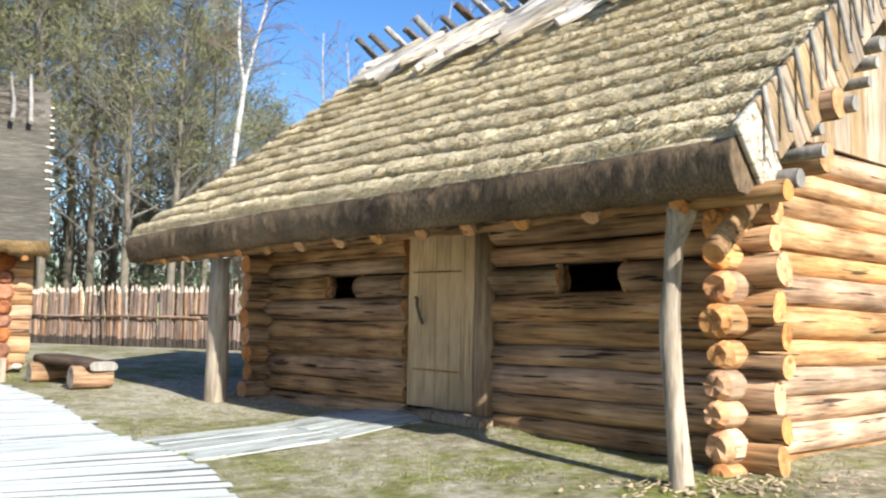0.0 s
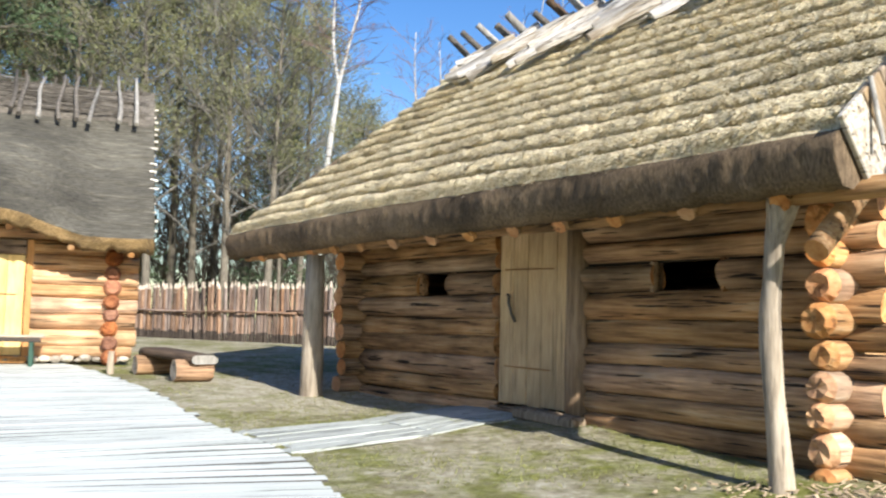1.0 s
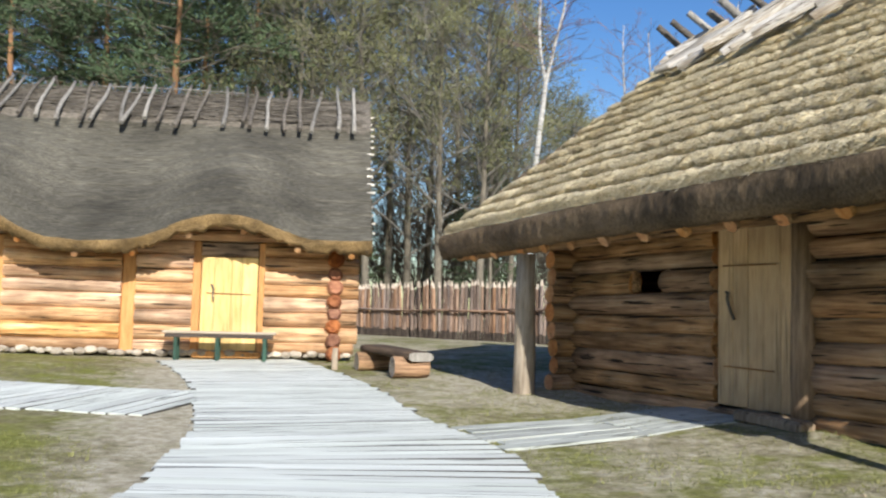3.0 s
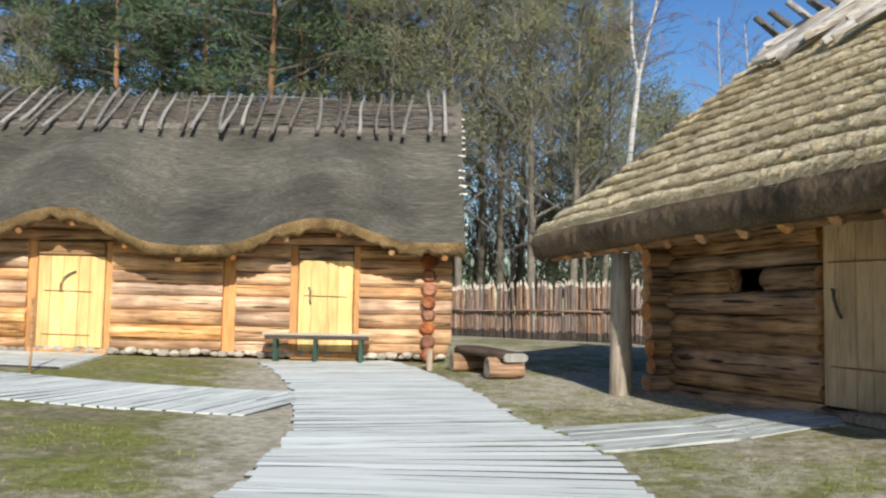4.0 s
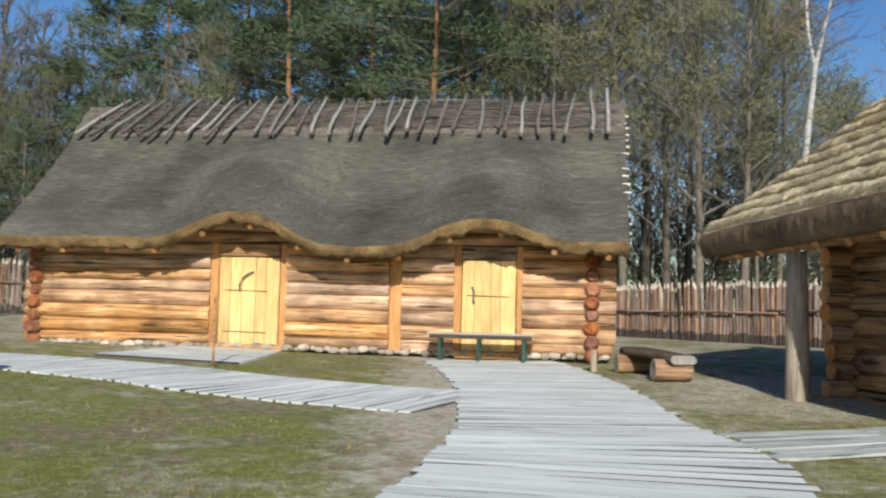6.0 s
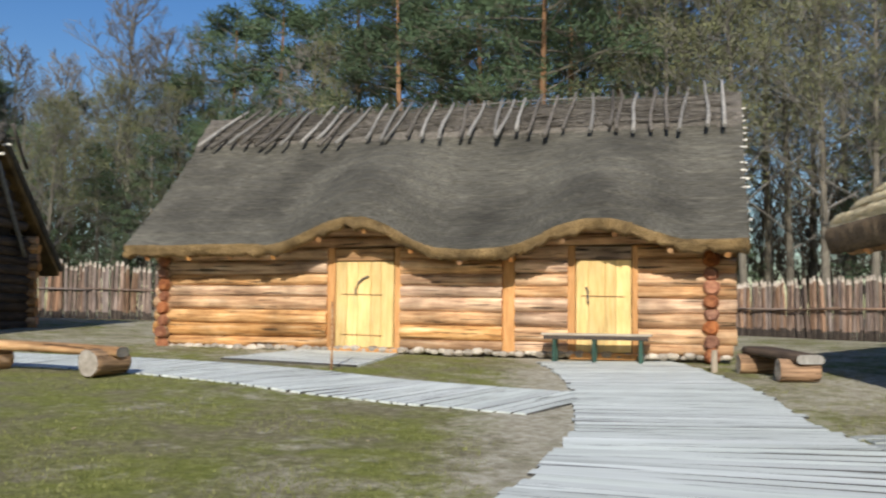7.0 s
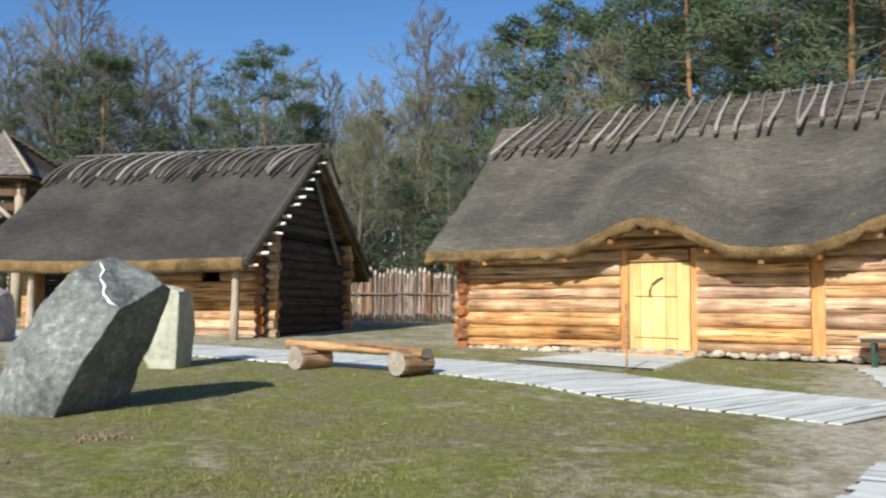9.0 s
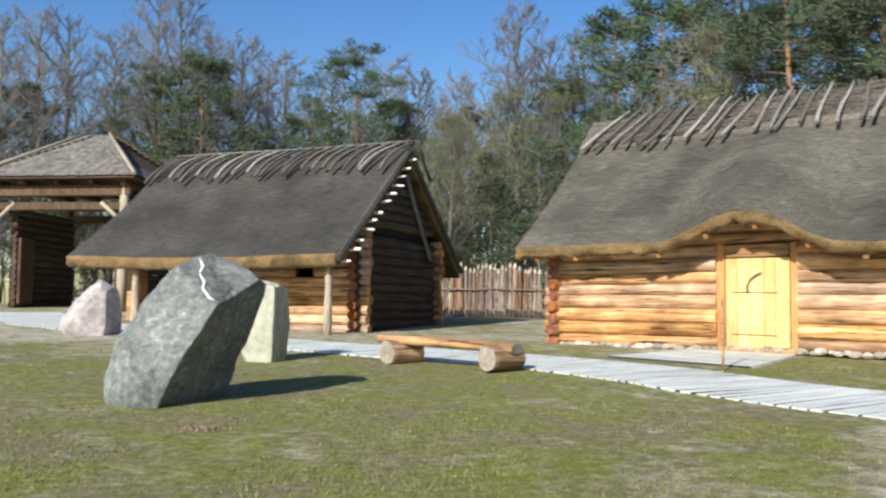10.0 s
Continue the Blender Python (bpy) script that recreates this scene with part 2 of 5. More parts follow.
TWIG = material("bare_twigs", [(0.105, 0.096, 0.084), (0.165, 0.152, 0.132), (0.225, 0.207, 0.18)], 3, (1, 1, 1), 0.95, 0.0, vary=0.25)
# darker copy of the twigs: the wood's inner shade is in the colour
SHADE_TWIG = material("shaded_brushwood", [(0.045, 0.038, 0.028), (0.08, 0.068, 0.05), (0.12, 0.10, 0.075)], 3, (1, 1, 1), 0.95, 0.0, vary=0.25)
TWIG_BIRCH = material("birch_twigs", [(0.13, 0.08, 0.075), (0.20, 0.13, 0.12)], 3, (1, 1, 1), 0.95, 0.0, vary=0.2)
NEEDLE = material("pine_needles", [(0.036, 0.060, 0.030), (0.064, 0.098, 0.048), (0.10, 0.136, 0.066)], 1.3, (1, 1, 1), 0.8, 0.0, vary=0.25, big=0.3, big_scale=0.5)
NEEDLE_OLIVE = material("olive_foliage", [(0.10, 0.108, 0.050), (0.16, 0.165, 0.078), (0.23, 0.225, 0.115)], 1.3, (1, 1, 1), 0.85, 0.0, vary=0.25, big=0.3, big_scale=0.5)
BLADE = material("short_grass", [(0.12, 0.125, 0.038), (0.18, 0.185, 0.055), (0.27, 0.25, 0.10)], 0.8, (1, 1, 1), 0.8, 0.0, island=True, vary=0.3, big=0.2)
CHIPS = material("wood_chips", [(0.32, 0.235, 0.145), (0.48, 0.375, 0.25)], 8, (1, 1, 1), 0.9, 0.2, island=True, vary=0.3)


def ground_material():
    m = bpy.data.materials.new("lawn_and_bare_earth")
    m.use_nodes = True
    t = m.node_tree
    n, l = t.nodes, t.links
    bsdf = n["Principled BSDF"]
    co = n.new("ShaderNodeTexCoord")

    def tex(scale, detail=6.0, rough=0.6):
        x = n.new("ShaderNodeTexNoise")
        x.inputs["Scale"].default_value, x.inputs["Detail"].default_value, x.inputs["Roughness"].default_value = scale, detail, rough
        l.new(co.outputs["Object"], x.inputs["Vector"])
        return x

    def ramp(src, stops):
        r = n.new("ShaderNodeValToRGB")
        for k, (p, c) in enumerate(stops):
            e = r.color_ramp.elements[k] if k < 2 else r.color_ramp.elements.new(p)
            e.position, e.color = p, (*c, 1)
        l.new(src, r.inputs[0])
        return r

    patches, tufty, fine, grain = tex(0.45, 8, 0.7), tex(2.6, 8, 0.72), tex(9, 9, 0.75), tex(55, 6, 0.7)
    green = ramp(fine.outputs["Fac"], [(0.3, (0.095, 0.108, 0.028)), (0.5, (0.19, 0.202, 0.05)), (0.7, (0.30, 0.30, 0.10))])
    dry = ramp(fine.outputs["Fac"], [(0.3, (0.105, 0.092, 0.054)), (0.5, (0.20, 0.176, 0.10)), (0.7, (0.34, 0.305, 0.20))])
    moss = tex(1.15, 9, 0.68)
    thin = ramp(moss.outputs["Fac"], [(0.40, (0, 0, 0)), (0.60, (1, 1, 1))])
    grass = n.new("ShaderNodeMix")
    grass.data_type = "RGBA"
    l.new(thin.outputs[0], grass.inputs["Factor"])
    l.new(green.outputs[0], grass.inputs["A"])
    l.new(dry.outputs[0], grass.inputs["B"])
    earth = ramp(fine.outputs["Fac"], [(0.3, (0.20, 0.172, 0.115)), (0.5, (0.42, 0.378, 0.28)), (0.7, (0.62, 0.58, 0.47))])
    attr = n.new("ShaderNodeAttribute")
    attr.attribute_name = "bare"
    add = n.new("ShaderNodeMath")
    add.operation = "ADD"
    blend = n.new("ShaderNodeMix")
    blend.inputs["Factor"].default_value = 0.5
    l.new(patches.outputs["Fac"], blend.inputs["A"])
    l.new(tufty.outputs["Fac"], blend.inputs["B"])
    l.new(blend.outputs["Result"], add.inputs[0])
    l.new(attr.outputs["Fac"], add.inputs[1])
    mask = ramp(add.outputs[0], [(0.425, (0, 0, 0)), (0.555, (1, 1, 1))])
    mix = n.new("ShaderNodeMix")
    mix.data_type = "RGBA"
    l.new(mask.outputs[0], mix.inputs["Factor"])
    l.new(grass.outputs["Result"], mix.inputs["A"])
    l.new(earth.outputs[0], mix.inputs["B"])
    l.new(mix.outputs["Result"], bsdf.inputs["Base Color"])
    bsdf.inputs["Roughness"].default_value = 0.95
    bsdf.inputs["Specular IOR Level"].default_value = 0.1
    b1, b2 = n.new("ShaderNodeBump"), n.new("ShaderNodeBump")
    b1.inputs["Distance"].default_value, b2.inputs["Distance"].default_value = 0.05, 0.015
    b1.inputs["Strength"].default_value, b2.inputs["Strength"].default_value = 0.7, 0.7
    l.new(fine.outputs["Fac"], b1.inputs["Height"])
    l.new(grain.outputs["Fac"], b2.inputs["Height"])
    l.new(b1.outputs[0], b2.inputs["Normal"])
    l.new(b2.outputs[0], bsdf.inputs["Normal"])
    return m


GROUND = ground_material()


# ---------- mesh helpers ----------
def mesh(name, verts, faces, mats, slots=None, smooth=False):
    me = bpy.data.meshes.new(name)
    me.from_pydata([tuple(v) for v in verts], [], faces)
    for m in mats if isinstance(mats, (list, tuple)) else [mats]:
        me.materials.append(m)
    if slots is not None:
        me.polygons.foreach_set("material_index", slots)
    if smooth:
        me.polygons.foreach_set("use_smooth", [True] * len(me.polygons))
    me.update()
    return me


def put(name, me, parent, m=None, label=""):
    ob = new(name, me)
    ob.parent = parent
    if m is not None:
        ob.matrix_basis = m
    return tagged(ob, label)


def thing(name, m, label, category, group="", kind=""):
    ob = new(name)
    ob.empty_display_size = 0.3
    ob.matrix_basis = m
    return tagged(ob, label, category, group, kind)


def box_data(x0, x1, y0, y1, z0, z1, c=0.01):
    """A box with chamfered edges on its long sides and ends (24 corners)."""
    c = min(c, (x1 - x0) / 3, (y1 - y0) / 3, (z1 - z0) / 3)
    bm = bmesh.new()
    bmesh.ops.create_cube(bm, size=1.0)
    for v in bm.verts:
        v.co = Vector(((x0 + x1) / 2 + v.co.x * (x1 - x0), (y0 + y1) / 2 + v.co.y * (y1 - y0), (z0 + z1) / 2 + v.co.z * (z1 - z0)))
    if c > 0:
        bmesh.ops.bevel(bm, geom=bm.edges[:], offset=c, segments=1, affect="EDGES")
    bm.verts.index_update()
    vs, fs = [v.co.copy() for v in bm.verts], [[v.index for v in f.verts] for f in bm.faces]
    bm.free()
    return vs, fs


def box_mesh(name, x0, x1, y0, y1, z0, z1, mat, c=0.01):
    vs, fs = box_data(x0, x1, y0, y1, z0, z1, c)
    return mesh(name, vs, fs, mat)


def join(pieces):
    vs, fs = [], []
    for v, f in pieces:
        k = len(vs)
        vs += list(v)
        fs += [[i + k for i in g] for g in f]
    return vs, fs


def tube_data(pts, radii, sides=8, seed=0, rough=0.0, cap=True):
    """A tapered, slightly uneven round pole along a line of points. Returns verts, faces and how many of the faces are ends."""
    rng = random.Random(seed)
    vs, fs = [], []
    up0 = Vector((0, 0, 1))
    n = len(pts)
    for i, p in enumerate(pts):
        d = (Vector(pts[min(i + 1, n - 1)]) - Vector(pts[max(i - 1, 0)])).normalized()
        ref = up0 if abs(d.z) < 0.9 else Vector((1, 0, 0))
        a = d.cross(ref).normalized()
        b = d.cross(a)
        for k in range(sides):
            w = 2 * math.pi * k / sides
            r = radii[i] * (1 + rng.uniform(-rough, rough))
            vs.append(Vector(p) + (a * math.cos(w) + b * math.sin(w)) * r)
    for i in range(n - 1):
        for k in range(sides):
            q = (k + 1) % sides
            fs.append([i * sides + k, i * sides + q, (i + 1) * sides + q, (i + 1) * sides + k])
    if cap:
        fs.append(list(range(sides))[::-1])
        fs.append(list(range((n - 1) * sides, n * sides)))
    return vs, fs


def smooth_line(pts, n):
    """A smooth line through a few points."""
    out = []
    P = [Vector(p) for p in pts]
    for i in range(len(P) - 1):
        a, b, c, d = P[max(i - 1, 0)], P[i], P[i + 1], P[min(i + 2, len(P) - 1)]
        for k in range(n):
            t = k / n
            out.append(0.5 * (2 * b + (c - a) * t + (2 * a - 5 * b + 4 * c - d) * t * t + (3 * b - a - 3 * c + d) * t ** 3))
    out.append(P[-1])
    return out


def log_mesh(length, r, mat, end, seed, sides=14, taper=0.06, segs=7, flat=0.0, chop=False):
    """A peeled log along +x from 0, with rounded arrises at its sawn ends, or ends chopped to blunt facets."""
    rng = random.Random(seed)
    lip = 0.075 if chop else 0.012
    xs = [0.0, lip] + [length * k / segs for k in range(1, segs)] + [length - lip, length]
    ph = [rng.uniform(0, 6.28) for _ in range(4)]
    vs, fs, slots = [], [], []
    for i, x in enumerate(xs):
        f = x / max(length, 0.01)
        rr = r * (1 + taper * (0.5 - f))
        if i in (0, len(xs) - 1):
            rr *= 0.66 if chop else 0.93
        dy, dz = 0.05 * r * math.sin(2.3 * x + ph[0]), 0.05 * r * math.sin(1.9 * x + ph[1])
        for k in range(sides):
            w = 2 * math.pi * k / sides
            q = rr * (1 + 0.035 * math.sin(2 * w + ph[2] + x) + 0.03 * math.sin(3 * w + ph[3] - 1.3 * x) + rng.uniform(-0.02, 0.02))
            y, z = math.cos(w) * q, math.sin(w) * q
            if flat:
                z = max(-r * flat, min(r * flat, z))
            j = rng.uniform(-0.014, 0.014) if chop and i in (0, 1, len(xs) - 2, len(xs) - 1) else 0.0
            vs.append((x + j, y + dy, z + dz))
    for i in range(len(xs) - 1):
        for k in range(sides):
            q = (k + 1) % sides
            fs.append([i * sides + k, i * sides + q, (i + 1) * sides + q, (i + 1) * sides + k])
            slots.append(1 if chop and i in (0, len(xs) - 2) else 0)
    # the sawn ends fan from a slightly sunken heart
    for base, x, rev in ((0, 0.006, True), ((len(xs) - 1) * sides, length - 0.006, False)):
        c = len(vs)
        vs.append((x, rng.uniform(-0.1, 0.1) * r, rng.uniform(-0.1, 0.1) * r))
        for k in range(sides):
            q = (k + 1) % sides
            fs.append([base + q, base + k, c] if not rev else [base + k, base + q, c])
            slots.append(1)
    me = mesh("log", vs, fs, [mat, end], slots)
    me.polygons.foreach_set("use_smooth", [s == 0 for s in slots])
    return me


def sm(a, b, v):
    t = min(1.0, max(0.0, (v - a) / (b - a)))
    return t * t * (3 - 2 * t)


def ground_z(x, y):
    """The yard rises gently all round the standpoint and levels out by the fence; towards the gate it climbs on."""
    z = 0.046 * (math.sqrt(x * x + y * y + 4) - 2)
    z = 0.85 - math.log1p(math.exp(min(60.0, (0.85 - z) * 9))) / 9
    near_wall = 0.10 * (1 - sm(1.0, 4.5, math.hypot(x - 1.9, y - 7.4)))
    door_step = 0.11 * (1 - sm(0.6, 2.6, math.hypot(x + 0.2, y - 10.3)))
    return z + 0.62 * sm(18, 40, -x) + near_wall + door_step


# ---------- the ground ----------
def rings():
    r, out = 0.6, [0.0]
    while r < 2600:
        out.append(r)
        r *= 1.045 if r < 45 else 1.25
    return out


def bare_amount(x, y):
    """More bare earth round the houses and along the boardwalk, more grass on the lawn."""
    d = math.hypot(x + 2.6, y - 8.5)
    a = 0.05 * (1 - sm(1.5, 4.5, d))
    a += 0.055 * (1 - sm(0.5, 5.0, math.hypot(x - 1.5, y - 8)))
    a += 0.16 * (1 - sm(1.0, 4.0, math.hypot(x + 3.2, y - 12.6)))
    a += 0.10 * sm(14.5, 19, math.hypot(x, y)) - 0.10
    a += 0.16 * (1 - sm(0.2, 1.6, abs(x + 5.0 + (y - 6.5) * 0.75)))
    return a


def build_ground():
    rs, n = rings(), 220
    vs, fs, bare = [(0, 0, ground_z(0, 0))], [], [0.0]
    for r in rs[1:]:
        for k in range(n):
            a = 2 * math.pi * k / n
            x, y = r * math.cos(a), r * math.sin(a)
            h = 0.012 * noise.noise((x * 0.9, y * 0.9, 0)) + 0.006 * noise.noise((x * 3.1, y * 3.1, 5)) if r < 60 else 0
            vs.append((x, y, ground_z(x, y) + h * min(1, r / 3)))
            bare.append(bare_amount(x, y))
    for k in range(n):
        fs.append([0, 1 + k, 1 + (k + 1) % n])
    for i in range(len(rs) - 2):
        for k in range(n):
            a, b = 1 + i * n, 1 + (i + 1) * n
            fs.append([a + k, b + k, b + (k + 1) % n, a + (k + 1) % n])
    me = mesh("ground", vs, fs, GROUND, smooth=True)
    at = me.attributes.new("bare", "FLOAT", "POINT")
    at.data.foreach_set("value", bare)
    return tagged(new("ground", me), "sparse spring lawn with patches of bare sandy earth", "ground", kind="structure")


build_ground()


# ---------- parts of the log houses ----------
def wall_logs(parent, along, a0, a1, across, z0, courses, h, openings, mat, end, seed, r=None, top=None, sides=14, name="wall_log", flat=1.0, uneven=0.0, chop=False, heights=None):
    """Round logs laid course on course along x or y; a course that meets an opening is cut there."""
    r = r or h * 0.56
    rng, thick = random.Random(seed), random.Random(seed + 0.5)
    tall = [h * (1 + thick.uniform(-uneven, uneven)) for _ in range(courses)]
    tall = heights or [v * h * courses / sum(tall) for v in tall]
    for i in range(courses):
        z = z0 + sum(tall[:i]) + tall[i] / 2
        runs = [(a0 + rng.uniform(-0.05, 0.05), a1 + rng.uniform(-0.05, 0.05))]
        if top:
            lim = top(z)
            if lim is None:
                continue
            runs = [lim]
        for xa, xb, za, zb in openings:
            if za < z < zb:
                runs = [q for p0, p1 in runs for q in ((p0, min(p1, xa)), (max(p0, xb), p1)) if q[1] - q[0] > 0.05]
        for p0, p1 in runs:
            me = log_mesh(p1 - p0, r * tall[i] / h * rng.uniform(0.97, 1.04), mat, end, rng.random(), sides, rng.uniform(-0.08, 0.08), max(3, int((p1 - p0) * 1.6)), chop=chop)
            off = rng.uniform(-0.012, 0.012)
            m = pose(p0, across + off, z, 0, 0, 0) if along == "x" else pose(across + off, p0, z, 0, 0, 90)
            put(name, me, parent, m @ Matrix.Diagonal((1, flat, 1, 1)) @ Matrix.Rotation(rng.uniform(0, 6.28), 4, "X"))


def lining(parent, along, a0, a1, c0, c1, z0, z1, openings, mat=None):
    """An added slab behind the logs that keeps light out, near black to stand for the dark inside, with the openings
    cut right through it.
    """
    xs = sorted({a0, a1, *[v for o in openings for v in o[:2] if a0 < v < a1]})
    pieces = []
    for x0, x1 in zip(xs, xs[1:]):
        mid, z = (x0 + x1) / 2, z0
        for o in sorted((o for o in openings if o[0] < mid < o[1]), key=lambda o: o[2]):
            if o[2] > z + 0.01:
                pieces.append((x0, x1, z, o[2]))
            z = o[3]
        if z < z1:
            pieces.append((x0, x1, z, z1))
    data = join([box_data(*((x0, x1, c0, c1) if along == "x" else (c0, c1, x0, x1)), za, zb, 0) for x0, x1, za, zb in pieces])
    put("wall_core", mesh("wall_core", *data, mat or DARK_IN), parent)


def plank_door(parent, x0, x1, z0, z1, y, mat, seed, straps=(), handle=None, latch=None):
    """A ledged door of upright boards on a frame, with straps and a curved wooden handle."""
    rng = random.Random(seed)
    door = put("door", box_mesh("door_ledge", x0 + 0.02, x1 - 0.02, y + 0.03, y + 0.06, z0 + 0.02, z1 - 0.02, mat, 0.004), parent)
    n = max(3, round((x1 - x0) / 0.24))
    cuts = [x0] + [x0 + (x1 - x0) * (k + rng.uniform(-0.13, 0.13)) / n for k in range(1, n)] + [x1]
    for a, b in zip(cuts, cuts[1:]):
        put("door_board", box_mesh("door_board", a + 0.003, b - 0.003, y + rng.uniform(-0.004, 0.004), y + 0.029, z0 + rng.uniform(0, 0.015), z1 - rng.uniform(0, 0.012), mat, 0.006), door)
    for z, p0, p1 in straps:
        put("strap", mesh("strap", *tube_data([(p0, y - 0.012, z + 0.006), ((p0 + p1) / 2, y - 0.014, z), (p1, y - 0.012, z - 0.008)], [0.008] * 3, 6), RUST), door)
    if handle:
        put("handle", mesh("handle", *tube_data([(p[0], y - p[2], p[1]) for p in handle], [0.017] * len(handle), 8), STICK_DARK, smooth=True), door, label="bent dark wooden door handle")
    return door


def thatch(parent, x0, x1, ye, yr, zr, eave_top, thick, nx, ny, relief, mats, name="thatch_roof", back=None, label="", sag=0.0, jag=0.03, inset=None, rag=0.06, slide=None):
    """A solid two-pitch thatch. eave_top(x): height of the eave's upper edge; relief(x, v): lift off the slope, v from eave 0 to ridge 1."""
    yb = back if back is not None else 2 * yr - ye
    vs, fs, slots = [], [], []
    loop = None
    for i in range(nx + 1):
        x = x0 + (x1 - x0) * i / nx
        ze = eave_top(x)
        zrx = zr - sag * math.sin(math.pi * i / nx) + 0.03 * noise.noise((x * 0.7, 3.1, 0))
        sec = []
        nl = math.hypot(yr - ye, zrx - ze)
        ny_, nz_ = -(zrx - ze) / nl, (yr - ye) / nl
        j = jag * noise.noise((x * 5.0, 9.0, 2.0)) + 0.5 * jag * noise.noise((x * 17.0, 9.0, 7.0))
        sec.append((ye + 0.16, ze - thick + j))
        for dy, dz in ((0.05, 0.97), (0.0, 0.80), (-0.025, 0.58), (-0.035, 0.36), (-0.03, 0.14)):
            g = rag * thick * noise.noise((x * 2.2, dz * 3, 6.1)) + 0.05 * thick * noise.noise((x * 9, dz * 7, 1.1))
            sec.append((ye + dy - g, ze - thick * dz + j * dz))
        for q in range(ny + 1):
            v = q / ny
            d = relief(x, v)
            sl = slide(x, v) if slide else 0.0
            sec.append((ye + (yr - ye) * v + ny_ * d - nz_ * sl, ze + (zrx - ze) * v + nz_ * d + ny_ * sl))
        for q in range(1, 9):
            v = 1 - q / 8
            sec.append((yb + (yr - yb) * v, ze + (zrx - ze) * v + 0.02))
        sec.append((yb - 0.05, ze - thick))
        sec.append((yr, zrx - thick * 1.25))
        loop = len(sec)
        for y, z in sec:
            v = max(0.0, min(1.0, (z - ze) / (zrx - ze)))
            vs.append((x + (inset(v) * max(0.0, 1 - (x - x0) / 2.5) if inset else 0.0), y, z))
    for i in range(nx):
        for k in range(loop):
            q = (k + 1) % loop
            fs.append([i * loop + k, (i + 1) * loop + k, (i + 1) * loop + q, i * loop + q])
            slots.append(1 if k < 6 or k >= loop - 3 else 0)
    for i, rev in ((0, False), (nx, True)):
        f = list(range(i * loop, (i + 1) * loop))
        fs.append(f[::-1] if rev else f)
        slots.append(1)
    me = mesh("thatch", vs, fs, mats, slots)
    me.polygons.foreach_set("use_smooth", [True] * (len(fs) - 2) + [False, False])
    return put(name, me, parent, label=label)


def slope_frame(ye, ze, yr, zr):
    """Unit vectors up the slope and off it, and its length."""
    n = math.hypot(yr - ye, zr - ze)
    return Vector((0, (yr - ye) / n, (zr - ze) / n)), Vector((0, -(zr - ze) / n, (yr - ye) / n)), n


def pole(parent, name, pts, r0, r1, mat, seed, sides=8, rough=0.12, end=None):
    n = len(pts)
    vs, fs = tube_data(pts, [r0 + (r1 - r0) * k / (n - 1) for k in range(n)], sides, seed, rough)
    me = mesh(name, vs, fs, [mat, end or mat], [0] * (len(fs) - 2) + [1, 1])
    me.polygons.foreach_set("use_smooth", [True] * (len(fs) - 2) + [False, False])
    return put(name, me, parent)


def bent(p, q, amount, rng, n=5):
    p, q = Vector(p), Vector(q)
    o = Vector((rng.uniform(-1, 1), rng.uniform(-1, 1), rng.uniform(-0.4, 0.4))) * amount
    o2 = Vector((rng.uniform(-1, 1), rng.uniform(-1, 1), rng.uniform(-0.4, 0.4))) * amount * 0.5
    return [p.lerp(q, k / (n - 1)) + o * math.sin(math.pi * k / (n - 1)) + o2 * math.sin(2 * math.pi * k / (n - 1)) for k in range(n)]


def boulders_row(parent, x0, x1, y, z, seed, step=0.3, size=0.13):
    """Field stones packed under the lowest log."""
    rng, x = random.Random(seed), x0
    while x < x1:
        s = size * rng.uniform(0.6, 1.25)
        bm = bmesh.new()
        bmesh.ops.create_icosphere(bm, subdivisions=2, radius=1.0)
        for v in bm.verts:
            v.co *= 1 + 0.28 * noise.noise(v.co * 1.4 + Vector((x * 9, seed, 0)))
            v.co = Vector((v.co.x * s * 1.3, v.co.y * s, v.co.z * s * 0.75))
        me = bpy.data.meshes.new("foundation_stone")
        bm.to_mesh(me)
        bm.free()
        me.materials.append(PEBBLE)
        put("foundation_stone", me, parent, pose(x, y, z + rng.uniform(-0.02, 0.02)))
        x += s * 2.1


